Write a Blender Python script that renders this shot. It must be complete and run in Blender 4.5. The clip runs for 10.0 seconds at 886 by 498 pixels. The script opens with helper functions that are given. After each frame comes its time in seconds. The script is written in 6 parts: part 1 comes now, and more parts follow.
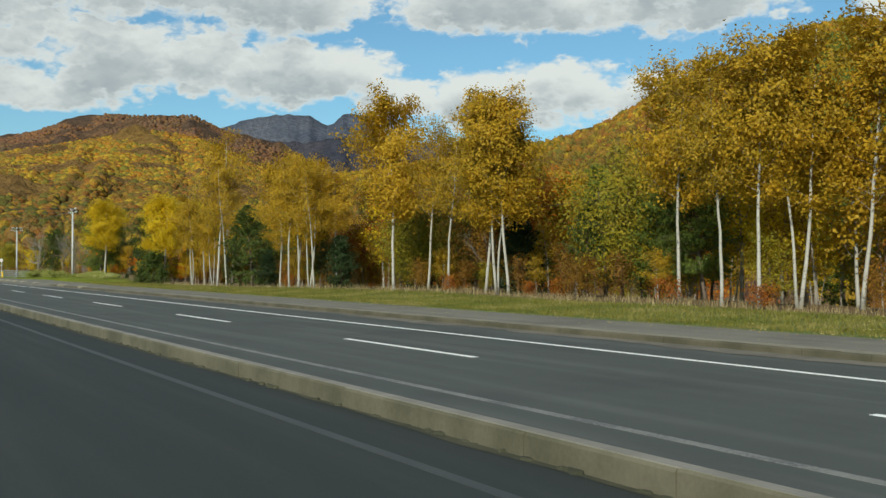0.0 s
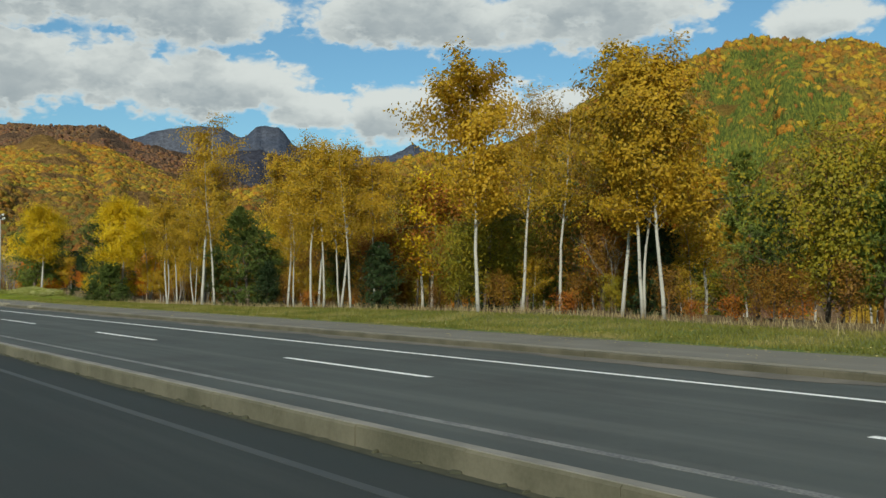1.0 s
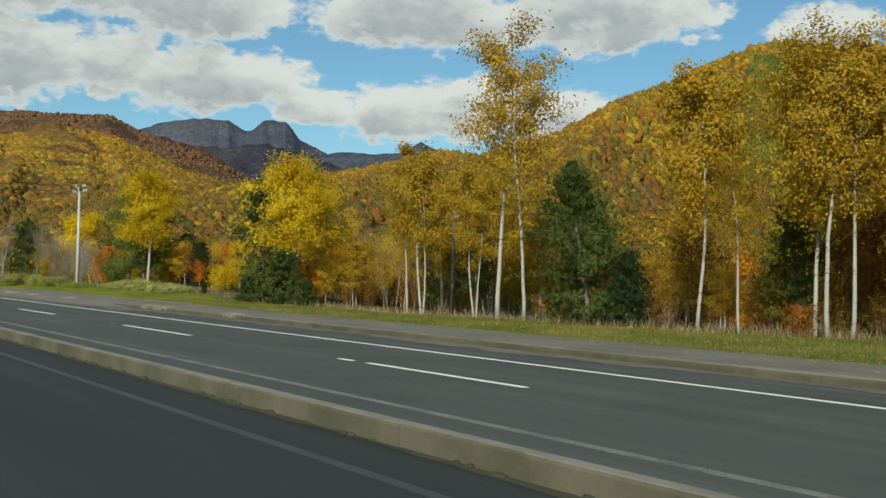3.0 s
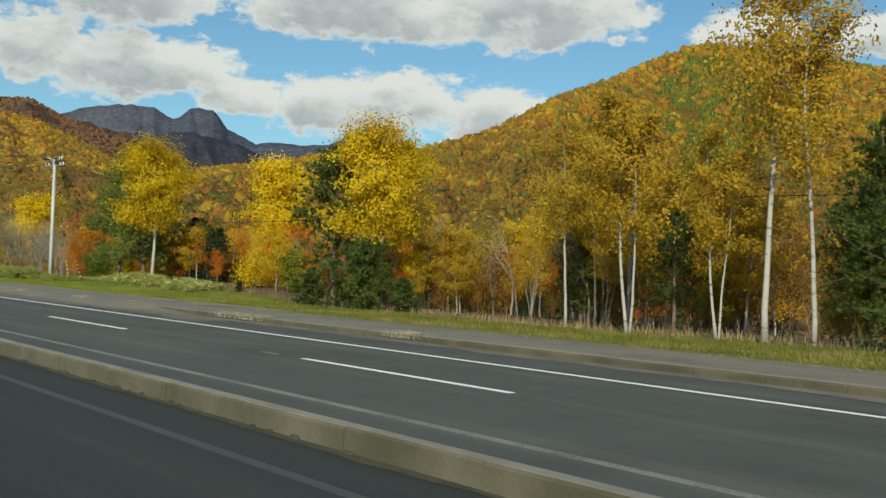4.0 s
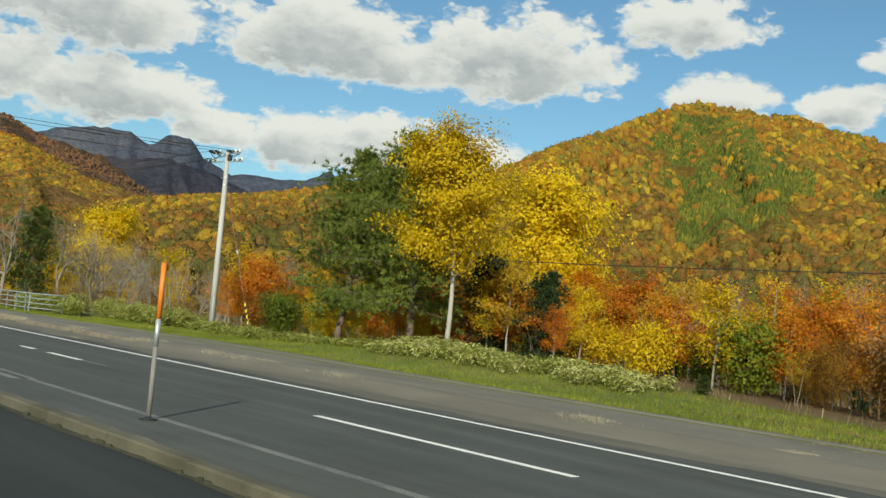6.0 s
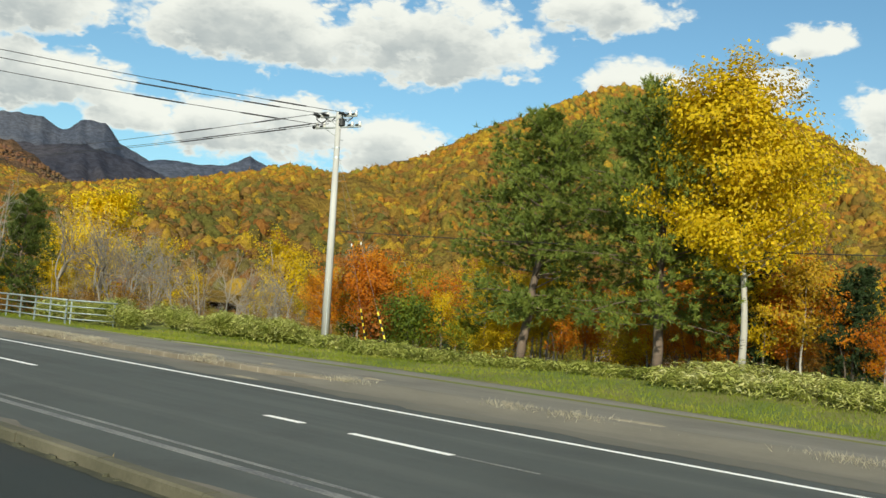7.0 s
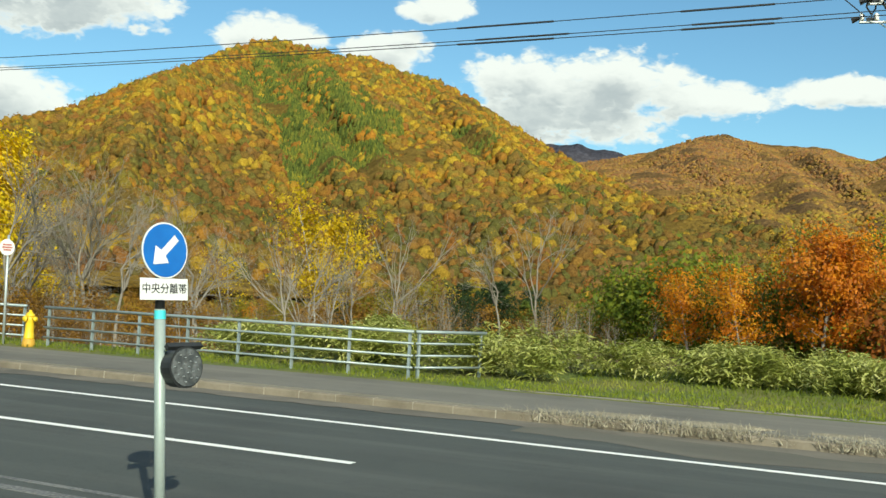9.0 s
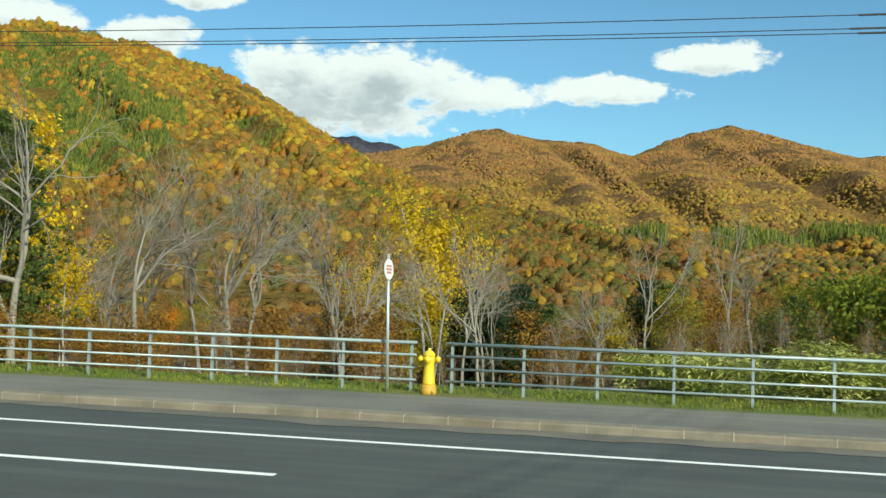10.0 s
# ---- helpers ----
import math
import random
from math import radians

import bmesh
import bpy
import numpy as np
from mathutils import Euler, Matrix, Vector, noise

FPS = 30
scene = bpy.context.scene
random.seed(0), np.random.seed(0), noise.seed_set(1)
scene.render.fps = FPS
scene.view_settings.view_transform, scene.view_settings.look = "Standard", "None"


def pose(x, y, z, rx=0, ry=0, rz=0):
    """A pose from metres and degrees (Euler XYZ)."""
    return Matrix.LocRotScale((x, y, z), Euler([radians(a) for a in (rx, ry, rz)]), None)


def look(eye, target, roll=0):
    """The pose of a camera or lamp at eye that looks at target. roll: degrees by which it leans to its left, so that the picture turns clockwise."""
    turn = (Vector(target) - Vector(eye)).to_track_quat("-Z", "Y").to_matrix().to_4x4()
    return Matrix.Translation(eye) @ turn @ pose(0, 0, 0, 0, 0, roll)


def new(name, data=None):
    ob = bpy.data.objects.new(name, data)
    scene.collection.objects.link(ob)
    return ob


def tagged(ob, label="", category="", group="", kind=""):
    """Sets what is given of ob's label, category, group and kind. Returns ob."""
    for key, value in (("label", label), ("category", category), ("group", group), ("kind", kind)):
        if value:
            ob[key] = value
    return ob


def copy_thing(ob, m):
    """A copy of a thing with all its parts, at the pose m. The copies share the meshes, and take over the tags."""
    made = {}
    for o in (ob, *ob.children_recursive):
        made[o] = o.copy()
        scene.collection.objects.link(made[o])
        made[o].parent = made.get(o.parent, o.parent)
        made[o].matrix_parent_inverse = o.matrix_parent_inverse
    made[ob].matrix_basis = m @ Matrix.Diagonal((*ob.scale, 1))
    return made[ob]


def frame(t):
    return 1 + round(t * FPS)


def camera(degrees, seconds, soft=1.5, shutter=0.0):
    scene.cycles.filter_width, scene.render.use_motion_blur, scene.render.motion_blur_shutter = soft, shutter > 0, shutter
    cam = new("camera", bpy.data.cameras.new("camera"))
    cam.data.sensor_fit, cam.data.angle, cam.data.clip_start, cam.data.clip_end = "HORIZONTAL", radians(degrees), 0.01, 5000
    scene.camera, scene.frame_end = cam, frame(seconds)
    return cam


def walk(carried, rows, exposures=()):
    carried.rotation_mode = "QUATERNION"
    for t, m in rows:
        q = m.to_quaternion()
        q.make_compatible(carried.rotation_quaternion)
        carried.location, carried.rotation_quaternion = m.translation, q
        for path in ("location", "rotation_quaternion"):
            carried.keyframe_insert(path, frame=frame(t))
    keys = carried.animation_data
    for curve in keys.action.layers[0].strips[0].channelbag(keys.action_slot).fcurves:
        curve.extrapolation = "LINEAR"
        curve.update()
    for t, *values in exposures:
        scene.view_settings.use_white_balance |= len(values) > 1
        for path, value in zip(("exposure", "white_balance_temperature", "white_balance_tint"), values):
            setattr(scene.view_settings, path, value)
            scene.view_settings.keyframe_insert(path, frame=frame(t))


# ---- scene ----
cam = camera(46.2, 10.0)
PATH = [
    (0, (-0.133, -1.03, 1.721), (-1.869, -0.038, 1.758), 0.1),
    (0.5, (-8.252, -1.133, 1.72), (-9.945, -0.069, 1.769), -0.3),
    (1, (-16.299, -1.217, 1.751), (-17.945, -0.084, 1.815), -0.0),
    (1.5, (-24.407, -1.285, 1.733), (-26.016, -0.099, 1.805), 0.9),
    (2, (-32.59, -1.365, 1.698), (-34.225, -0.216, 1.774), 1.3),
    (2.5, (-40.784, -1.365, 1.713), (-42.378, -0.16, 1.788), 1.2),
    (3, (-48.996, -1.387, 1.692), (-50.643, -0.253, 1.756), 1.5),
    (4.5, (-74.091, -0.996, 1.662), (-75.619, 0.293, 1.723), 2.8),
    (5, (-82.192, -0.9, 1.701), (-83.75, 0.352, 1.782), 4.2),
    (5.5, (-90.239, -0.807, 1.716), (-91.791, 0.448, 1.848), 5.4),
    (7, (-113.997, -0.868, 1.873), (-115.415, 0.537, 2.003), 4.8),
    (7.5, (-121.823, -0.727, 1.861), (-123.17, 0.748, 1.958), 4.0),
    (8, (-129.832, -0.864, 1.868), (-131.059, 0.713, 1.951), 3.1),
    (8.5, (-137.851, -1.183, 1.943), (-138.993, 0.457, 2.027), 2.9),
    (9, (-146.077, -1.479, 2.035), (-146.928, 0.328, 2.129), 2.9),
    (9.5, (-154.318, -1.953, 2.144), (-154.883, -0.037, 2.246), 2.3),
    (10, (-162.568, -2.545, 2.207), (-163.008, -0.596, 2.303), 1.8),
]
walk(cam, [(t, look(eye, target, roll)) for t, eye, target, roll in PATH],
     exposures=[(0.0, -0.16, 6600, 0), (1.5, -0.32, 6600, 0), (2.5, -0.32, 6600, 0), (3.0, -0.26, 6800, 0), (4.5, -0.20, 6900, 1), (5.0, -0.34, 7000, 1), (5.5, -0.24, 7000, 1), (7.0, 0.12, 7100, 1), (8.0, 0.22, 7100, 0), (9.0, 0.20, 6800, -3), (10.0, 0.19, 6500, -6)])

# ---- world, sun and sky ----
SUN_DIR = Vector((0.62, -0.70, 0.50)).normalized()
world = bpy.data.worlds.new("world")
scene.world = world
world.use_nodes = True


class Nodes:
    """A short way to write node trees."""

    def __init__(self, tree):
        self.tree = tree
        tree.nodes.clear()

    def put(self, node, value):
        if isinstance(value, bpy.types.NodeSocket):
            self.tree.links.new(value, node)
        else:
            node.default_value = value

    def add(self, kind, *values):
        n = self.tree.nodes.new(kind)
        for i, value in enumerate(values):
            if value is not None:
                self.put(n.inputs[i], value)
        return n

    def math(self, op, a, b=0.0, c=0.0):
        n = self.add("ShaderNodeMath", a, b, c)
        n.operation = op
        return n.outputs[0]

    def vmath(self, op, a, b):
        n = self.add("ShaderNodeVectorMath", a, b)
        n.operation = op
        return n.outputs[0]

    def mix(self, fac, a, b, blend="MIX"):
        n = self.tree.nodes.new("ShaderNodeMix")
        n.data_type, n.blend_type = "RGBA", blend
        for i, value in ((0, fac), (6, a), (7, b)):
            if not isinstance(value, bpy.types.NodeSocket) and i > 0:
                value = (*value[:3], 1.0)
            self.put(n.inputs[i], value)
        return n.outputs[2]

    def noise(self, vector, scale, detail=4.0, rough=0.55):
        n = self.add("ShaderNodeTexNoise")
        self.put(n.inputs["Vector"], vector)
        n.inputs["Scale"].default_value, n.inputs["Detail"].default_value = scale, detail
        n.inputs["Roughness"].default_value = rough
        return n.outputs[0]

    def ramp(self, fac, stops, steps=False):
        n = self.add("ShaderNodeValToRGB", fac)
        e = n.color_ramp.elements
        n.color_ramp.interpolation = "CONSTANT" if steps else "LINEAR"
        while len(e) < len(stops):
            e.new(0.5)
        for el, (p, c) in zip(e, stops):
            el.position, el.color = p, (*c, 1.0)
        return n.outputs[0]

    def smooth(self, x, lo, hi):
        n = self.add("ShaderNodeMapRange", x, lo, hi, 0.0, 1.0)
        n.interpolation_type = "SMOOTHSTEP"
        return n.outputs[0]


# Clouds: azimuth from the road's far end towards the hills, height, half width, half height, in degrees
CLOUDS = [(11, 15.4, 12, 3.6), (20.5, 14.4, 6.2, 3.0), (3, 12.5, 9, 4.0), (14.5, 10.8, 8.0, 2.5), (21.5, 10.4, 6.3, 2.4), (27.0, 9.3, 3.6, 1.3), (8, 9.0, 6.0, 1.4),
          (32.3, 14.6, 6.4, 3.0), (43.3, 14.7, 6.4, 3.2), (37, 13.8, 5.5, 1.6), (31.2, 9.0, 3.8, 2.0), (36, 9.2, 5.4, 2.3), (41.4, 8.7, 4.3, 2.3),
          (52.6, 17.0, 4.6, 1.9), (54.6, 13.4, 3.3, 1.5), (60.9, 13.1, 2.9, 1.4), (63.7, 15.7, 2.3, 1.1),
          (68.9, 11.6, 4.0, 2.2), (74.0, 11.7, 4.0, 2.3), (71.5, 10.4, 6.6, 2.3), (79.0, 11.0, 4.4, 1.3),
          (86, 11.4, 3.9, 1.05), (92.0, 13.1, 3.4, 1.1), (30, 20.5, 12, 2.2)]


def build_sky():
    w = Nodes(world.node_tree)
    d = w.add("ShaderNodeTexCoord").outputs["Generated"]
    s = w.add("ShaderNodeSeparateXYZ", d)
    x, y, z = s.outputs
    az = w.math("MULTIPLY", w.math("ARCTAN2", y, w.math("MULTIPLY", x, -1.0)), 57.2958)
    el = w.math("MULTIPLY", w.math("ARCSINE", z), 57.2958)

    def density(rise, detail):
        """How thick the cloud is, a little above and to the sunny side of the point looked at."""
        a0, e0 = w.math("ADD", az, rise * 0.35), w.math("ADD", el, rise)
        field = None
        for a, e, wa, we in CLOUDS:
            u = w.math("DIVIDE", w.math("SUBTRACT", a0, a), wa)
            v = w.math("DIVIDE", w.math("SUBTRACT", e0, e), we)
            # a flatter base than top
            v = w.math("MULTIPLY", v, w.math("ADD", w.math("MULTIPLY", w.math("LESS_THAN", v, 0.0), 0.35), 1.0))
            q = w.math("SUBTRACT", 1.0, w.math("ADD", w.math("MULTIPLY", u, u), w.math("MULTIPLY", v, v)))
            field = q if field is None else w.math("SMOOTH_MAX", field, q, 0.25)
        # over the rest of the sky scattered cloud goes on
        flat = w.add("ShaderNodeCombineXYZ", w.math("MULTIPLY", a0, 0.055), w.math("MULTIPLY", e0, 0.13), 0.0).outputs[0]
        rest = w.math("MULTIPLY", w.math("SUBTRACT", w.noise(flat, 1.0, 3.0), 0.52), 6.0)
        away = w.math("MAXIMUM", w.smooth(e0, 20.0, 25.0), w.math("MAXIMUM", w.smooth(a0, 100.0, 112.0), w.smooth(w.math("MULTIPLY", a0, -1.0), 2.0, 12.0)))
        field = w.math("ADD", w.math("MULTIPLY", field, w.math("SUBTRACT", 1.0, away)), w.math("MULTIPLY", rest, away))
        at = w.add("ShaderNodeCombineXYZ", w.math("MULTIPLY", a0, 0.30), w.math("MULTIPLY", e0, 0.52), 3.0).outputs[0]
        swell = w.math("MULTIPLY", w.math("SUBTRACT", w.noise(at, 1.0, 2.0, 0.5), 0.5), 1.4)
        total = w.math("ADD", w.math("MAXIMUM", field, -1.5), swell)
        if detail:
            # billows: rounded heads with creases between them
            bent = w.vmath("ADD", at, w.vmath("MULTIPLY", w.add("ShaderNodeTexNoise", at).outputs[1], (0.5, 0.5, 0.0)))
            for scale, amount in ((2.1, 0.95), (5.2, 0.42)):
                cell = w.add("ShaderNodeTexVoronoi")
                cell.feature = "SMOOTH_F1"
                w.put(cell.inputs["Vector"], bent)
                cell.inputs["Scale"].default_value, cell.inputs["Smoothness"].default_value = scale, 0.45
                total = w.math("ADD", total, w.math("MULTIPLY", w.math("SUBTRACT", 0.42, cell.outputs[0]), amount))
            total = w.math("ADD", total, w.math("MULTIPLY", w.math("SUBTRACT", w.noise(at, 4.5, 6.0, 0.58), 0.5), 0.5))
        return total

    dens = density(0.0, True)
    toward_sun = w.math("ADD", w.math("MULTIPLY", density(0.75, True), 0.55), w.math("MULTIPLY", density(1.6, False), 0.45))
    cover = w.smooth(dens, -0.16, 0.40)
    shade = w.math("MULTIPLY", w.smooth(toward_sun, -0.15, 1.25), w.smooth(dens, 0.0, 0.7))
    cloud = w.mix(shade, (0.85, 0.86, 0.875), (0.44, 0.48, 0.53))
    air = w.add("ShaderNodeTexSky")
    air.sky_type, air.sun_disc, air.altitude, air.dust_density, air.ozone_density = "NISHITA", False, 200.0, 0.6, 1.6
    air.sun_elevation, air.sun_rotation = math.asin(SUN_DIR.z), math.atan2(SUN_DIR.x, SUN_DIR.y)
    sky = air.outputs[0]
    sky = w.mix(1.0, sky, (0.080, 0.110, 0.124), "MULTIPLY")
    both = w.mix(w.math("MULTIPLY", cover, 0.97), sky, cloud)
    back = w.add("ShaderNodeBackground", both, 1.0)
    out = w.add("ShaderNodeOutputWorld")
    w.put(out.inputs[0], back.outputs[0])


build_sky()
sun = new("sun", bpy.data.lights.new("sun", "SUN"))
sun.data.energy, sun.data.angle, sun.data.color = 5.2, radians(0.55), (1.0, 0.93, 0.82)
sun.matrix_world = look((0, 0, 60), Vector((0, 0, 60)) - SUN_DIR)


# ---- materials ----
def material(name, rough=0.8, metal=0.0):
    m = bpy.data.materials.new(name)
    m.use_nodes = True
    n = Nodes(m.node_tree)
    b = n.add("ShaderNodeBsdfPrincipled")
    b.inputs["Roughness"].default_value, b.inputs["Metallic"].default_value = rough, metal
    out = n.add("ShaderNodeOutputMaterial")
    n.put(out.inputs[0], b.outputs[0])
    return m, n, b


def place_of(n, scale=(1, 1, 1)):
    p = n.add("ShaderNodeNewGeometry").outputs["Position"]
    return n.vmath("MULTIPLY", p, scale) if scale != (1, 1, 1) else p


def relief(n, b, height, strength, distance=0.02):
    bump = n.add("ShaderNodeBump")
    bump.inputs["Strength"].default_value, bump.inputs["Distance"].default_value = strength, distance
    n.put(bump.inputs["Height"], height)
    n.put(b.inputs["Normal"], bump.outputs[0])


def mottled(name, dark, light, big=0.6, small=30.0, rough=0.85, bump=0.3, metal=0.0, depth=0.01, stretch=(1, 1, 1)):
    """Colour varied at two scales, with fine relief."""
    m, n, b = material(name, rough, metal)
    p = place_of(n, stretch)
    a = n.smooth(n.noise(p, big, 5.0), 0.32, 0.68)
    c = n.noise(p, small, 3.0)
    mixed = n.math("ADD", n.math("MULTIPLY", a, 0.6), n.math("MULTIPLY", c, 0.4))
    n.put(b.inputs["Base Color"], n.mix(mixed, dark, light))
    n.put(b.inputs["Roughness"], n.math("ADD", n.math("MULTIPLY", a, -0.12), rough + 0.05))
    relief(n, b, c, bump, depth)
    return m


def leaf_material(name, colours, thin=0.42, rough=0.55, patch=0.0):
    """Leaves: colours vary from tree to tree and from leaf to leaf, and light shines through."""
    m = bpy.data.materials.new(name)
    m.use_nodes = True
    n = Nodes(m.node_tree)
    tree = n.add("ShaderNodeObjectInfo").outputs["Random"]
    leaf = n.add("ShaderNodeNewGeometry").outputs["Random Per Island"]
    clump = n.smooth(n.noise(place_of(n), 1.5, 3.0), 0.30, 0.70)
    f = n.math("ADD", n.math("MULTIPLY", tree, 0.30), n.math("ADD", n.math("MULTIPLY", leaf, 0.24), n.math("MULTIPLY", clump, 0.46)))
    if patch:
        area = n.smooth(n.noise(place_of(n), patch, 4.0), 0.35, 0.65)
        f = n.math("ADD", n.math("MULTIPLY", f, 0.5), n.math("MULTIPLY", area, 0.5))
    c = n.ramp(f, [(i / max(1, len(colours) - 1), col) for i, col in enumerate(colours)])
    a = n.add("ShaderNodeBsdfPrincipled")
    n.put(a.inputs["Base Color"], c)
    a.inputs["Roughness"].default_value = rough
    a.inputs["Specular IOR Level"].default_value = 0.2
    t = n.add("ShaderNodeBsdfTranslucent", c)
    s = n.add("ShaderNodeMixShader", thin, a.outputs[0], t.outputs[0])
    out = n.add("ShaderNodeOutputMaterial")
    n.put(out.inputs[0], s.outputs[0])
    return m


def canopy_material(name, bright, dull, patch=0.011, low=0.0, high=1.0, tilt=0.0, bump=0.8, steps=True):
    """Far crowns: each its own colour, darkened in the low spots of its fine relief; bright and dull stands gather in
    patches, and the one kind gives way to the other up the slope.
    """
    m, n, b = material(name, 0.9)
    p = place_of(n)
    tint = n.add("ShaderNodeAttribute")
    tint.attribute_name = "tint"
    one = tint.outputs["Fac"]
    z = n.add("ShaderNodeSeparateXYZ", p).outputs[2]
    climb = n.math("MULTIPLY", n.math("SUBTRACT", n.smooth(z, low, high), 0.5), tilt)
    patchy = n.smooth(n.math("ADD", n.noise(p, patch, 4.0), climb), 0.42, 0.64)
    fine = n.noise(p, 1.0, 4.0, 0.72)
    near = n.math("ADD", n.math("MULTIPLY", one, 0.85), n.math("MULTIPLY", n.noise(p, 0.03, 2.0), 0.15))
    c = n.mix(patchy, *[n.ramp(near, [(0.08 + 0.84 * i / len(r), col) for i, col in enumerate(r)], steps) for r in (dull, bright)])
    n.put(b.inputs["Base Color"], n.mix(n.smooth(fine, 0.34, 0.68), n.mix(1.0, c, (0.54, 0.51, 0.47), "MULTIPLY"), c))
    relief(n, b, fine, bump, 1.2)
    b.inputs["Specular IOR Level"].default_value = 0.1
    return m


def asphalt_material(name, dark, light, worn):
    m, n, b = material(name, 0.88)
    p = place_of(n)
    grit = n.noise(p, 70.0, 2.0)
    streak = n.noise(place_of(n, (0.06, 1.3, 1.0)), 1.0, 5.0)
    blotch = n.smooth(n.noise(p, 0.35, 6.0, 0.6), 0.42, 0.72)
    c = n.mix(grit, dark, light)
    c = n.mix(n.math("MULTIPLY", n.smooth(streak, 0.45, 0.7), 0.5), c, worn)
    c = n.mix(n.math("MULTIPLY", blotch, 0.35), c, (0.045, 0.045, 0.045))
    cracks = n.add("ShaderNodeTexVoronoi")
    cracks.feature = "DISTANCE_TO_EDGE"
    wander = n.add("ShaderNodeTexNoise", p)
    bent = n.vmath("ADD", p, wander.outputs[1])
    n.put(cracks.inputs["Vector"], bent)
    cracks.inputs["Scale"].default_value = 0.16
    line = n.math("MULTIPLY", n.math("LESS_THAN", cracks.outputs[0], 0.003), 0.12)
    n.put(b.inputs["Base Color"], n.mix(line, c, (0.02, 0.02, 0.02)))
    n.put(b.inputs["Roughness"], n.math("ADD", n.math("MULTIPLY", streak, -0.25), 0.95))
    b.inputs["Specular IOR Level"].default_value = 0.12
    relief(n, b, grit, 0.5, 0.006)
    return m


def paint_material(name, colour, wear=0.45, ground=(0.075, 0.077, 0.08)):
    """Road paint, worn through to the asphalt in specks."""
    m, n, b = material(name, 0.7)
    p = place_of(n)
    gone = n.smooth(n.math("ADD", n.math("MULTIPLY", n.noise(p, 28.0, 4.0), 0.6), n.math("MULTIPLY", n.noise(p, 1.1, 4.0), 0.4)), wear + 0.08, wear - 0.08)
    n.put(b.inputs["Base Color"], n.mix(gone, colour, ground))
    return m


def bark_material(name, pale, dark, scale):
    m, n, b = material(name, 0.85)
    p = place_of(n, (scale, scale, scale * 3.5))
    marks = n.smooth(n.noise(p, 1.0, 5.0, 0.65), 0.55, 0.72)
    shade = n.noise(place_of(n), 1.2, 3.0)
    n.put(b.inputs["Base Color"], n.mix(marks, n.mix(shade, [v * 0.7 for v in pale], pale), dark))
    relief(n, b, marks, 0.35, 0.02)
    return m


M = {}
M["asphalt"] = asphalt_material("asphalt", (0.060, 0.068, 0.066), (0.102, 0.112, 0.106), (0.124, 0.128, 0.12))
M["near_asphalt"] = asphalt_material("near_asphalt", (0.026, 0.032, 0.032), (0.045, 0.053, 0.052), (0.055, 0.061, 0.057))
M["walk_asphalt"] = asphalt_material("walk_asphalt", (0.150, 0.143, 0.122), (0.215, 0.203, 0.174), (0.23, 0.215, 0.182))
M["white_paint"] = paint_material("white_road_paint", (0.80, 0.80, 0.78), 0.36)
M["worn_paint"] = paint_material("worn_road_paint", (0.20, 0.20, 0.185), 0.48)
M["faint_paint"] = paint_material("faded_road_paint", (0.048, 0.053, 0.051), 0.50, (0.036, 0.042, 0.041))
M["mortar"] = mottled("pale_joint_mortar", (0.22, 0.195, 0.15), (0.37, 0.335, 0.265), 4.0, 40.0, 0.95, 0.4)
M["dark_moss"] = mottled("dark_kerb_moss", (0.022, 0.025, 0.014), (0.06, 0.058, 0.032), 2.2, 30.0, 0.95, 0.9)
M["moss"] = mottled("dry_moss_crust", (0.17, 0.15, 0.105), (0.31, 0.27, 0.195), 5.0, 35.0, 0.95, 0.8)
# moss tones, darkened further for the shade on this stretch of kerb
M["mossy_shaded_kerb"] = mottled("mossy_shaded_footpath_kerb", (0.045, 0.043, 0.025), (0.12, 0.105, 0.07), 0.8, 24.0, 0.95, 0.6)
M["kerb"] = mottled("weathered_kerb_concrete", (0.12, 0.10, 0.07), (0.25, 0.215, 0.16), 1.1, 26.0, 0.9, 0.5)
# median kerb: mossy, and the shade on its face is put into the colour
M["median_kerb"] = mottled("mossy_kerb_with_shade", (0.045, 0.044, 0.024), (0.15, 0.135, 0.092), 0.7, 24.0, 0.9, 0.5)
M["kerb_cap"] = mottled("pale_kerb_top", (0.15, 0.142, 0.12), (0.25, 0.235, 0.20), 1.4, 28.0, 0.9, 0.4)
M["dust"] = mottled("dusty_asphalt", (0.085, 0.082, 0.066), (0.145, 0.135, 0.105), 0.5, 18.0, 0.95, 0.4, stretch=(0.4, 1, 1))
M["bank_silt"] = mottled("banked_silt", (0.105, 0.098, 0.078), (0.185, 0.168, 0.132), 0.6, 20.0, 0.95, 0.5, stretch=(0.4, 1, 1))
M["silt"] = mottled("roadside_silt", (0.085, 0.078, 0.063), (0.19, 0.168, 0.132), 0.7, 22.0, 0.95, 0.5)
M["concrete"] = mottled("pole_concrete", (0.34, 0.34, 0.33), (0.48, 0.48, 0.46), 1.3, 40.0, 0.8, 0.2, stretch=(1, 1, 0.3))
M["old_pole"] = mottled("old_grey_pole", (0.14, 0.14, 0.13), (0.24, 0.23, 0.21), 1.3, 40.0, 0.85, 0.3, stretch=(1, 1, 0.2))
M["galvanised"] = mottled("galvanised_steel", (0.42, 0.46, 0.46), (0.62, 0.66, 0.65), 3.0, 60.0, 0.42, 0.05, 0.55)
M["fence_steel"] = mottled("painted_fence_steel", (0.20, 0.25, 0.255), (0.33, 0.38, 0.375), 2.0, 50.0, 0.45, 0.08, 0.25)
M["sign_pole"] = mottled("sign_pole_steel", (0.25, 0.31, 0.29), (0.38, 0.44, 0.41), 2.0, 40.0, 0.5, 0.1, 0.2)
